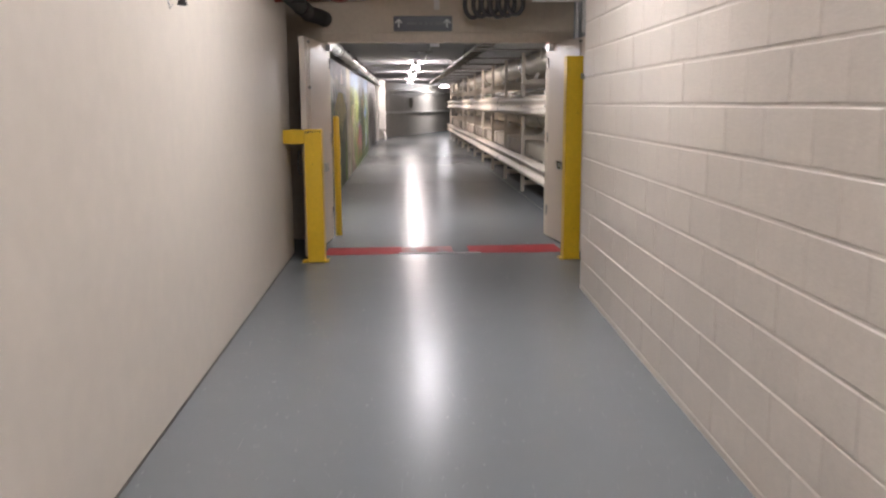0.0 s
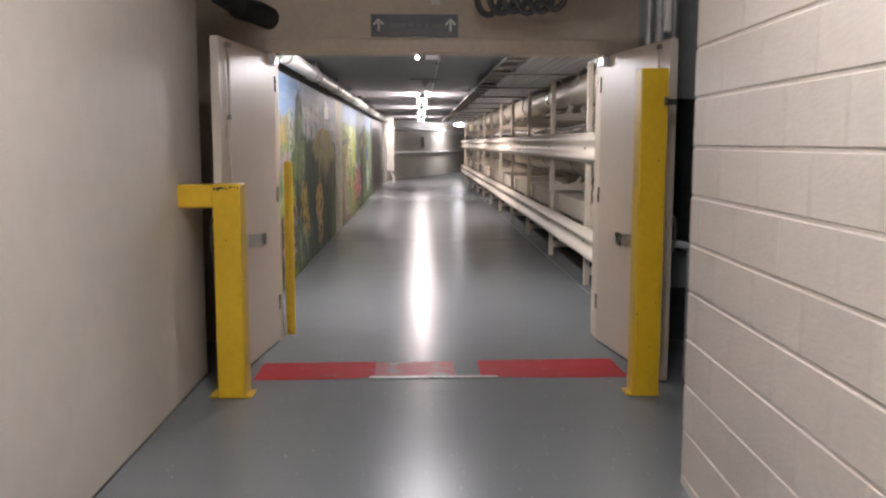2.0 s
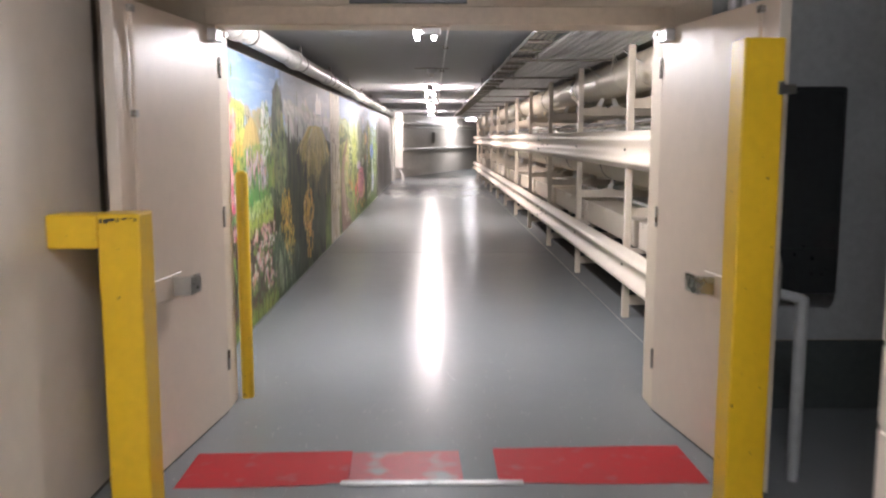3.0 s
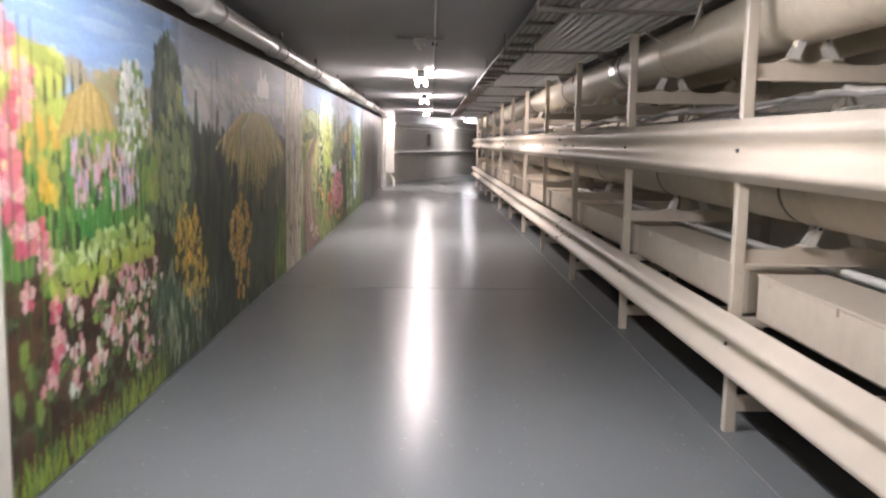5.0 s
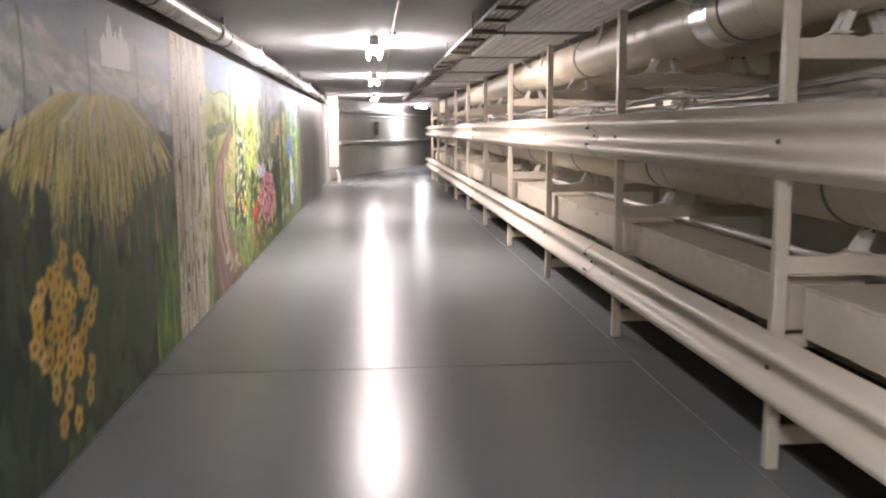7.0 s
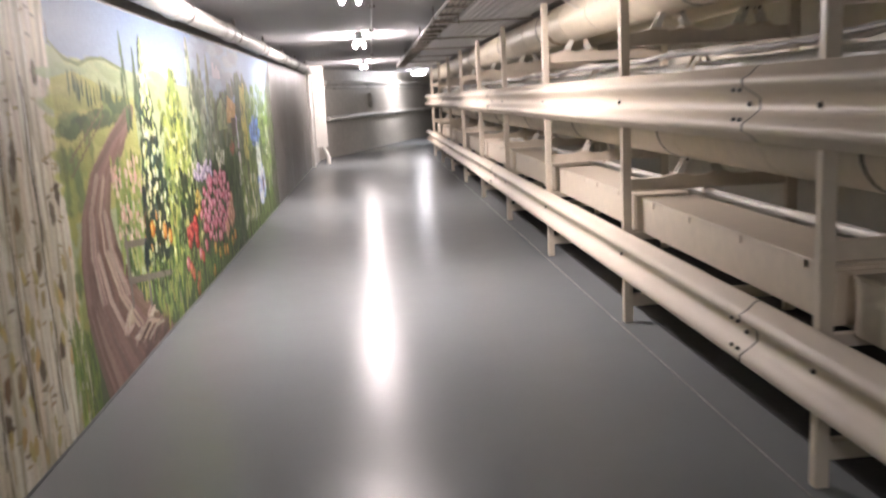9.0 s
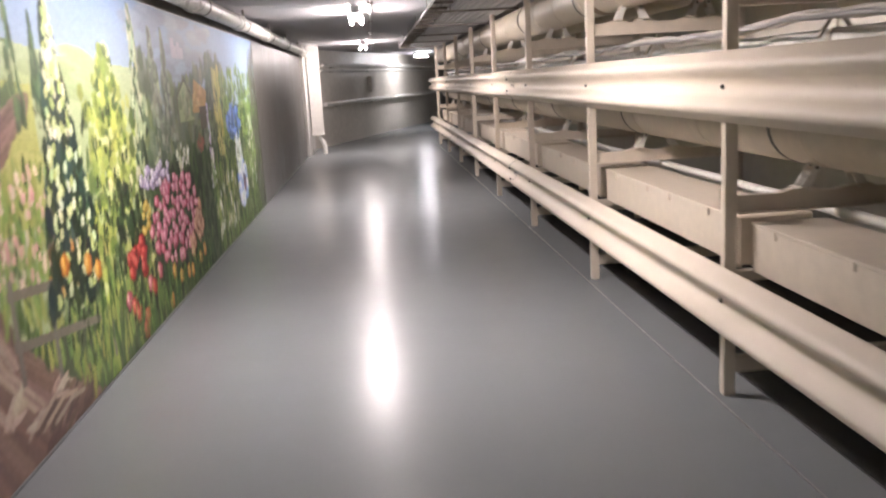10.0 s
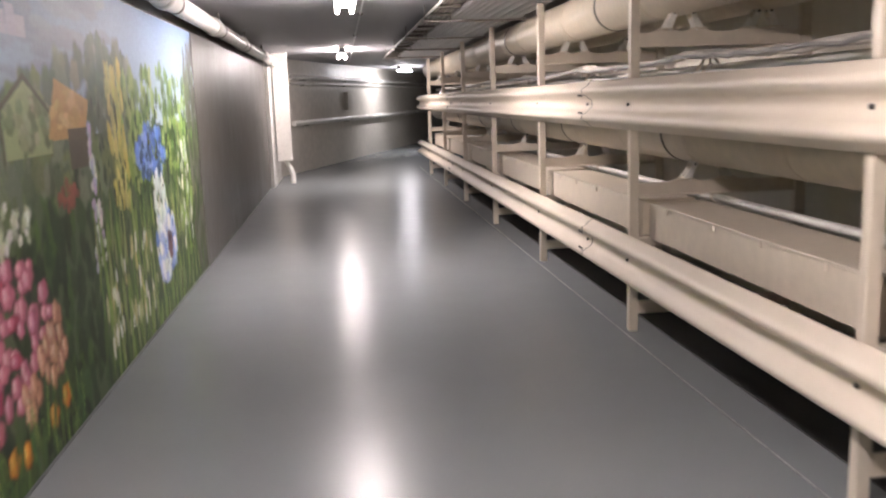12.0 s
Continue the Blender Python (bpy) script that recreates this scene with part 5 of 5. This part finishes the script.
p.curve([(18.8, 1.90), (19.0, 1.82), (19.2, 1.80), (19.4, 1.84), (19.65, 1.85), (20.0, 1.80)], 0.022, SHADE)
p.poly([(18.78, 1.0), (20.2, 1.0), (20.2, 1.62), (19.8, 1.64), (19.4, 1.72), (19.1, 1.76), (18.78, 1.72)], FIELD, 0.02)
p.fill(18.8, 20.1, 1.15, 1.66, 80, 0.34, 0.07, [FIELD, (0.46, 0.45, 0.17), (0.36, 0.39, 0.13)], -0.15, 0.1, var=0.05)
for k in range(60):
    y = 19.02 + 1.0 * prng.random()
    p.dab(y, 1.70 - 0.10 * (y - 19.0) + prng.uniform(-0.05, 0.03), 0.045, 0.13, prng.choice([(0.09, 0.13, 0.06), (0.06, 0.10, 0.05), (0.14, 0.19, 0.08)]), 0, 0.15, 0.7)
p.fill(18.8, 19.9, 1.46, 1.56, 70, 0.16, 0.07, [(0.10, 0.15, 0.06), SHADE, (0.08, 0.12, 0.06)], 0.1, 0.2, top=lambda y: 1.52 + 0.05 * (y - 18.8), bottom=lambda y: 1.44 + 0.06 * (y - 18.8))
p.fill(18.8, 19.25, 0.5, 1.42, 70, 0.12, 0.16, [FIELD2, (0.36, 0.38, 0.11), SHADE], 0.3, 0.3, var=0.08)
road_l = [(20.02, 1.53), (19.62, 1.40), (19.20, 1.22), (18.98, 1.02), (18.88, 0.80), (18.86, 0.55), (18.92, 0.30), (19.05, 0.0)]
road_r = [(20.12, 1.53), (19.86, 1.36), (19.52, 1.16), (19.44, 0.98), (19.52, 0.76), (19.80, 0.46), (20.22, 0.20), (20.66, 0.0)]
for i in range(7):
    p.poly([road_l[i], road_r[i], road_r[i + 1], road_l[i + 1]], MAU, 0.05)
for k in range(150):
    u = prng.uniform(0.04, 0.96)
    i0 = prng.choice((0, 0, 1, 2, 3, 4, 5))
    i1 = min(7, i0 + prng.randint(1, 3))
    pts = [(l[0] * (1 - u) + r[0] * u, l[1] * (1 - u) + r[1] * u) for l, r in zip(road_l[i0:i1 + 1], road_r[i0:i1 + 1])]
    p.curve(pts, prng.uniform(0.05, 0.12), prng.choice([(0.23, 0.145, 0.12), (0.19, 0.12, 0.10), (0.27, 0.18, 0.15), (0.31, 0.22, 0.18)]), 0.08, 0.3)
for u0, i0 in ((0.28, 2), (0.30, 3), (0.62, 2), (0.66, 4), (0.45, 4), (0.78, 3)):
    for k in range(4):
        u = u0 + prng.uniform(-0.05, 0.05)
        pts = [(l[0] * (1 - u) + r[0] * u, l[1] * (1 - u) + r[1] * u) for l, r in zip(road_l[i0:i0 + 3], road_r[i0:i0 + 3])]
        p.curve(pts, prng.uniform(0.03, 0.06), prng.choice([(0.48, 0.37, 0.30), (0.40, 0.30, 0.25)]), 0.10, 0.5)
for y, z in ((19.55, 0.30), (19.80, 0.18), (20.05, 0.24), (20.25, 0.12)):
    p.blob(y, z, 0.12, 0.04, 7, 0.16, 0.05, [(0.50, 0.41, 0.32), (0.42, 0.33, 0.26), (0.56, 0.48, 0.39)], 0.2, 0.5)
p.fill(19.8, 20.5, 0.02, 0.2, 40, 0.22, 0.05, [(0.17, 0.11, 0.09), (0.13, 0.085, 0.07)], 0.3, 0.2)
for k in range(3):
    p.curve([(19.72 + 0.1 * k, 0.16 - 0.03 * k), (19.95 + 0.1 * k, 0.22 - 0.04 * k), (20.12 + 0.1 * k, 0.18 - 0.03 * k)], 0.03, (0.44, 0.35, 0.27))
for k in range(9):
    p.dab(18.95 + 0.07 * k, 1.30 + 0.035 * k, 0.02, 0.12, (0.16, 0.12, 0.08))
p.poly([(18.9, 1.22), (19.55, 1.53), (19.55, 1.542), (18.9, 1.236)], (0.18, 0.14, 0.09))
p.poly([(18.9, 1.30), (19.55, 1.58), (19.55, 1.592), (18.9, 1.316)], (0.18, 0.14, 0.09))
p = Paint()
p.fill(19.55, 20.95, 0.1, 1.25, 520, 0.05, 0.14, [LTG, MDG, YG, (0.20, 0.30, 0.10)], 0, 0.4, tip=0.5, bottom=lambda y: max(0.05, 0.62 - 0.62 * (y - 19.6)))
p.fill(19.55, 20.3, 0.75, 1.25, 130, 0.04, 0.06, [PNK, (0.66, 0.42, 0.36), (0.70, 0.55, 0.45), LTG], 0, 0.5)
p.fill(20.1, 20.9, 0.62, 0.85, 60, 0.06, 0.08, [ORG, (0.75, 0.42, 0.14)], 0, 0.4)
for z0, z1 in ((0.74, 0.60), (0.52, 0.34)):
    p.poly([(19.62, z0), (20.85, z1), (20.85, z1 + 0.045), (19.62, z0 + 0.045)], (0.20, 0.17, 0.145), 0.05)
for y, z in ((19.65, 0.62), (20.05, 0.52), (20.85, 0.36)):
    p.poly([(y, z - 0.25), (y + 0.05, z - 0.25), (y + 0.05, z + 0.2), (y, z + 0.2)], (0.20, 0.18, 0.16), 0.05)
for y, z0, z1, w in ((20.02, 1.45, 2.0, 0.09), (20.28, 1.5, 1.92, 0.08)):
    for _ in range(40):
        t = prng.random()
        p.dab(y + prng.uniform(-w, w) * (1 - t * 0.9), z0 + (z1 - z0) * t, 0.05, 0.12, prng.choice([(0.05, 0.09, 0.04), (0.10, 0.16, 0.07)]), 0, 0.3, 0.5)
p = Paint()
for _ in range(330):
    t = prng.random()
    p.dab(20.48 + prng.uniform(-0.42, 0.42) * (1.05 - t), 0.55 + 1.42 * t, 0.09, 0.16, prng.choice([(0.02, 0.04, 0.04), (0.035, 0.07, 0.05), DKG]), 0, 0.4)
for _ in range(135):
    t = prng.random()
    p.dab(20.50 + prng.uniform(-0.40, 0.40) * (1.05 - t), 0.6 + 1.40 * t, 0.06, 0.075, prng.choice([(0.62, 0.66, 0.34), (0.50, 0.58, 0.22), (0.70, 0.72, 0.50)]), prng.choice((-0.5, 0.5)), 0.2, 0.3)
p.fill(20.85, 21.85, 0.35, 1.62, 240, 0.11, 0.12, [(0.40, 0.44, 0.10), (0.24, 0.30, 0.07), (0.50, 0.52, 0.16), (0.12, 0.17, 0.05)], 0, 0.6, top=lambda y: 1.70 - 0.35 * abs(y - 21.2))
for _ in range(360):
    t = prng.random()
    p.dab(21.32 + prng.uniform(-0.55, 0.55) * (1.15 - t), 0.35 + 1.5 * t, 0.10, 0.085, prng.choice([(0.46, 0.50, 0.12), YG, (0.20, 0.27, 0.06), (0.58, 0.60, 0.30), (0.09, 0.14, 0.05), (0.14, 0.20, 0.06)]), prng.uniform(-0.6, 0.6))
for _ in range(150):
    t = prng.random()
    p.dab(21.98 + prng.uniform(-0.24, 0.24) * (1.05 - t), 1.05 + 1.05 * t, 0.07, 0.12, prng.choice([(0.10, 0.16, 0.09), (0.06, 0.10, 0.06), (0.40, 0.46, 0.26), (0.50, 0.54, 0.34)]), prng.choice((-0.5, 0.5)), 0.2, 0.3)
p.fill(20.7, 21.8, 0.02, 0.6, 200, 0.05, 0.22, [MDG, LTG, (0.05, 0.11, 0.04), YG], 0, 0.25, tip=0.7)
p = Paint()
p.fill(22.0, 27.7, 0.0, 1.35, 900, 0.10, 0.20, [DKG, (0.035, 0.06, 0.03), MDG, (0.05, 0.09, 0.035)], 0, 0.3)
p.fill(22.1, 25.4, 1.1, 1.85, 320, 0.16, 0.18, [(0.13, 0.16, 0.11), (0.20, 0.23, 0.16), (0.09, 0.12, 0.07), (0.16, 0.20, 0.08)], 0, 0.6, top=lambda y: 1.75 + 0.12 * math.sin(2.1 * y))
p.blob(24.62, 1.72, 0.28, 0.20, 70, 0.10, 0.10, [(0.06, 0.10, 0.06), (0.10, 0.14, 0.08)], 0, 0.8)
p.fill(25.0, 27.4, 1.0, 1.75, 320, 0.10, 0.13, [MDG, LTG, (0.12, 0.20, 0.06), (0.26, 0.34, 0.12)], 0, 0.6, top=lambda y: 1.75 - 0.05 * math.cos(3 * y))
p = Paint()
for cy in (22.45, 22.80):
    for _ in range(110):
        t = prng.random()
        p.dab(cy + prng.uniform(-0.20, 0.20) * (1.05 - t), 1.15 + 0.85 * t, 0.09, 0.10, prng.choice([(0.15, 0.18, 0.13), (0.22, 0.25, 0.18), (0.30, 0.33, 0.25), (0.11, 0.14, 0.10)]), prng.choice((-0.5, 0.5)), 0.15, 0.3)
for dy, h in ((-0.15, 0.12), (-0.05, 0.07), (0.06, 0.10), (0.16, 0.06)):
    p.poly([(23.3 + dy - 0.05, 1.82), (23.3 + dy + 0.05, 1.82), (23.3 + dy + 0.05, 1.85 + h), (23.3 + dy - 0.05, 1.85 + h)], (0.40, 0.38, 0.46), 0.05)
p.poly([(23.15, 1.32), (23.70, 1.32), (23.70, 1.50), (23.42, 1.64), (23.15, 1.52)], (0.32, 0.38, 0.20), 0.05)
p.blob(23.42, 1.46, 0.30, 0.13, 60, 0.09, 0.07, [(0.26, 0.31, 0.17), (0.20, 0.25, 0.13), (0.34, 0.37, 0.22), (0.14, 0.17, 0.09)], 0, 0.6)
p.curve([(23.12, 1.30), (23.12, 1.52), (23.42, 1.66), (23.72, 1.50)], 0.03, (0.10, 0.09, 0.05))
p.poly([(23.66, 1.38), (24.22, 1.36), (24.34, 1.56), (23.82, 1.66)], (0.55, 0.34, 0.14), 0.05)
p.blob(24.0, 1.50, 0.24, 0.09, 50, 0.12, 0.06, [(0.50, 0.32, 0.13), (0.60, 0.42, 0.19)], 0.2, 0.3)
p.poly([(23.95, 1.22), (24.28, 1.22), (24.28, 1.42), (23.95, 1.42)], (0.10, 0.085, 0.06))
p.blob(23.85, 1.10, 0.16, 0.07, 24, 0.06, 0.06, [(0.32, 0.10, 0.07), (0.24, 0.08, 0.06)], 0, 0.5)
p.fill(24.7, 25.05, 0.95, 1.75, 90, 0.07, 0.13, [(0.46, 0.40, 0.10), (0.36, 0.36, 0.12), (0.52, 0.46, 0.16)], 0, 0.3)
for _ in range(70):
    t = prng.random()
    p.dab(24.30 + prng.uniform(-0.10, 0.10) * (1.1 - t), 0.66 + 0.78 * t, 0.06, 0.06, prng.choice([LIL, (0.40, 0.42, 0.56), WHT]), prng.uniform(-0.5, 0.5))
p = Paint()
p.fill(21.2, 23.9, 0.0, 1.0, 260, 0.09, 0.16, [(0.03, 0.05, 0.025), (0.04, 0.07, 0.03), (0.02, 0.03, 0.02), (0.06, 0.10, 0.04)], 0, 0.3, top=lambda y: 1.0 - 0.25 * max(0, y - 23.0))
CRIMSON = ((0.42, 0.07, 0.13), (0.58, 0.16, 0.24), (0.74, 0.42, 0.46))
ROSE = ((0.50, 0.15, 0.22), (0.66, 0.28, 0.36), (0.80, 0.52, 0.56))
LILAC = ((0.40, 0.34, 0.52), (0.58, 0.52, 0.68), (0.78, 0.76, 0.82))
PEACH = ((0.55, 0.27, 0.18), (0.68, 0.42, 0.28), (0.78, 0.58, 0.42))
SCARLET = ((0.36, 0.025, 0.03), (0.56, 0.07, 0.06), (0.72, 0.22, 0.17))
AMBER = ((0.60, 0.20, 0.03), (0.75, 0.36, 0.06), (0.85, 0.58, 0.18))
GOLDEN = ((0.50, 0.32, 0.06), (0.68, 0.48, 0.10), (0.80, 0.66, 0.26))
for row in range(8):
    for col in range(13):
        y = 21.98 + 0.118 * col + 0.06 * (row % 2) + prng.uniform(-0.06, 0.06)
        z = 0.92 - 0.078 * row + prng.uniform(-0.035, 0.035) - 0.05 * (col - 5) / 6
        if ((y - 22.72) / 0.80) ** 2 + ((z - 0.64) / 0.34) ** 2 < 1:
            p.tulip(y, z, prng.uniform(0.08, 0.15), prng.uniform(0.065, 0.12), prng.choice((CRIMSON, ROSE, ROSE)))
for _ in range(34):
    p.tulip(prng.uniform(21.72, 22.55), prng.uniform(0.93, 1.06), 0.10, 0.07, prng.choice((LILAC, LILAC, ((0.50, 0.46, 0.52), (0.66, 0.64, 0.68), (0.8, 0.8, 0.8)))))
for _ in range(20):
    p.tulip(prng.uniform(21.70, 21.95), prng.uniform(0.66, 0.86), 0.08, 0.055, GOLDEN)
for _ in range(26):
    y = prng.uniform(22.95, 23.62)
    p.tulip(y, prng.uniform(0.28, 0.42) + 0.42 * max(0, y - 23.15) * prng.random() * 2, 0.085, 0.12, PEACH)
p.blob(23.10, 1.05, 0.24, 0.10, 60, 0.05, 0.06, [(0.50, 0.54, 0.38), (0.10, 0.14, 0.06), WHT], 0, 0.6)
for _ in range(15):
    p.tulip(prng.uniform(21.32, 21.70), prng.uniform(0.44, 0.66), 0.15, 0.10, SCARLET)
p.fill(20.2, 21.6, 0.35, 1.5, 130, 0.03, 0.09, [(0.03, 0.05, 0.025), (0.05, 0.08, 0.03), (0.02, 0.035, 0.02)], 0, 0.5)
p.fill(24.3, 27.3, 0.3, 1.6, 150, 0.05, 0.11, [(0.03, 0.05, 0.03), (0.05, 0.07, 0.035), (0.02, 0.03, 0.02)], 0, 0.5)
p = Paint()
for y, z in ((21.24, 0.34), (21.34, 0.28), (21.40, 0.22), (21.58, 0.15), (21.52, 0.08), (21.74, 0.33), (21.82, 0.29), (22.0, 0.36)):
    p.tulip(y, z, 0.14, 0.125, SCARLET if z < 0.32 else CRIMSON)
for y, z in ((22.40, 0.27), (22.60, 0.19), (22.86, 0.17), (23.0, 0.15), (22.24, 0.09), (23.34, 0.19), (23.52, 0.22), (20.62, 0.70), (20.76, 0.64), (20.30, 0.76)):
    p.tulip(y, z, 0.12, 0.12, AMBER)
p.fill(21.2, 23.8, 0.0, 0.3, 200, 0.025, 0.24, [MDG, (0.06, 0.14, 0.05), LTG], 0, 0.3, tip=0.9)
p = Paint()
p.fill(24.2, 27.6, 0.0, 0.9, 360, 0.045, 0.30, [MDG, LTG, (0.16, 0.24, 0.07), (0.30, 0.34, 0.14)], 0, 0.2, tip=0.7)
p.blob(25.75, 1.20, 0.45, 0.18, 120, 0.09, 0.10, [BLU, (0.08, 0.15, 0.40), (0.05, 0.09, 0.16), (0.20, 0.32, 0.66)], 0, 0.6)
p.blob(26.0, 0.52, 0.35, 0.26, 130, 0.10, 0.13, [(0.30, 0.40, 0.72), BLU, (0.44, 0.52, 0.76), WHT], 0, 0.5)
p.blob(26.1, 0.50, 0.10, 0.09, 14, 0.09, 0.09, [(0.06, 0.04, 0.07), (0.14, 0.07, 0.08)], 0, 0.5)
p.blob(25.9, 0.86, 0.22, 0.22, 50, 0.06, 0.12, [WHT, (0.55, 0.62, 0.60)], 0, 0.4)
p.fill(24.3, 25.6, 0.2, 0.7, 60, 0.05, 0.12, [(0.50, 0.50, 0.28), WHT, (0.52, 0.46, 0.20)], 0, 0.3, tip=0.4)
p.blob(26.9, 0.8, 0.3, 0.5, 60, 0.06, 0.12, [WHT, LTG, (0.46, 0.52, 0.40)], 0, 0.5)
p.fill(27.25, 27.75, 0.0, 2.05, 190, 0.09, 0.22, [(0.10, 0.105, 0.085), (0.14, 0.14, 0.12), (0.07, 0.08, 0.05), (0.11, 0.15, 0.07)], 0, 0.2)

# colour scaled stretch by stretch to offset how lamp light falls along the wall
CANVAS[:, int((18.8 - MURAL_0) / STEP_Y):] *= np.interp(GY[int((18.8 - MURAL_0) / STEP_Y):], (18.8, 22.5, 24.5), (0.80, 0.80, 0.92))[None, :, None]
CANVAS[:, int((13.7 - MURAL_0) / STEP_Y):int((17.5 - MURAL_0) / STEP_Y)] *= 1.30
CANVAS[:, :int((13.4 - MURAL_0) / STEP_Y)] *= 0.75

# the painted panels, one scene beside the other
mural = thing("mural", (WALL_L, MURAL_0, 0), "painted garden landscape mural covering the tunnel wall", "mural")


def mural_panel(name, c0, c1, label):
    yy, zz = np.meshgrid(GY[c0:c1], GZ)
    cols = c1 - c0
    verts = np.stack([np.full(yy.size, WALL_L + 0.004), yy.ravel(), zz.ravel()], 1)
    idx = np.arange(ROWS_Z * cols).reshape(ROWS_Z, cols)
    quads = np.stack([idx[:-1, :-1], idx[:-1, 1:], idx[1:, 1:], idx[1:, :-1]], -1).reshape(-1, 4)
    me = bpy.data.meshes.new(name)
    me.vertices.add(len(verts))
    me.vertices.foreach_set("co", verts.ravel())
    me.loops.add(quads.size)
    me.loops.foreach_set("vertex_index", quads.ravel())
    me.polygons.add(len(quads))
    me.polygons.foreach_set("loop_start", np.arange(len(quads)) * 4)
    me.update(calc_edges=True)
    at = me.color_attributes.new("pigment_and_light", "FLOAT_COLOR", "POINT")
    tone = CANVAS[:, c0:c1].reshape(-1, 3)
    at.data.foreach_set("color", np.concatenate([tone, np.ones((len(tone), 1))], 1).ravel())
    me.materials.append(M_PAINT)
    ob = new(name, me)
    ob.parent = mural
    ob.matrix_parent_inverse = BASES[mural].inverted()
    tagged(ob, label)


EDGES = (MURAL_0, 13.3, 17.52, 18.82, 21.0, 24.4, MURAL_1)
SCENES = (("cottage_garden", "painted pink foxgloves and flower beds"), ("dark_wood", "painted dark trees with sunflowers and castle"), ("birch_stand", "painted pale birch trunks"),
          ("valley_road", "painted dirt road, fence and hills"), ("flower_border", "painted pink, red and yellow flowers"), ("iris_meadow", "painted blue irises and far trees"))
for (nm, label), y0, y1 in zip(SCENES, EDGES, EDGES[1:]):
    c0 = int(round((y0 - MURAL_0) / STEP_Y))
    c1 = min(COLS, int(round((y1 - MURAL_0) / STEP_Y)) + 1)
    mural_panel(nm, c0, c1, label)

# ---- block wall of the near corridor, laid block by block ----
BW, BH, BED = 0.4064, 0.2032, -0.160
WALL_END = 7.27
bw = thing("wall_block", (1.53, WALL_END, 0), "cream painted concrete block wall in running bond", "wall", kind="structure")
WALL_ROT = Matrix.Rotation(radians(-1.45), 4, "Z")
core = part("mortar", boxed(1.5345, 1.73, -7.0, WALL_END - 0.0045, 0, CORR_CEIL), M_MORTAR, bw)


def block_bm(w):
    bm = boxed(0, 0.196, 0.003, w - 0.003, 0.004, BH - 0.004)
    flat = [e for e in bm.edges if all(v.co.x < 0.001 for v in e.verts) and abs(e.verts[0].co.y - e.verts[1].co.y) > 0.05]
    bmesh.ops.bevel(bm, geom=flat, offset=0.006, segments=1, affect="EDGES")
    return bm


full = mesh_of("block", block_bm(BW), M_BLOCK)
ends = {w: mesh_of("block", block_bm(w), M_BLOCK) for w in (0.14, 0.34)}
rest = bmesh.new()
brng = random.Random(9)
for c in range(17):
    y = WALL_END
    first = True
    while y > -6.9:
        w = (0.34 if c % 2 else 0.14) if first else BW
        first = False
        y -= w
        dx = brng.uniform(-0.0015, 0.0012)
        if y > 0.9:
            ob = new("block", full if w == BW else ends[w])
            ob.parent = bw
            ob.matrix_parent_inverse = BASES[bw].inverted()
            ob.location = (1.53 + dx, y, c * BH + BED)
        else:
            box(rest, 1.53 + dx, 1.68, y + 0.003, y + w - 0.003, c * BH + BED + 0.0045, (c + 1) * BH + BED - 0.0045)
tagged(part("block_courses", rest, M_BLOCK, bw), kind="stuff")
bw.matrix_basis = Matrix.Translation((1.53, WALL_END, 0)) @ WALL_ROT
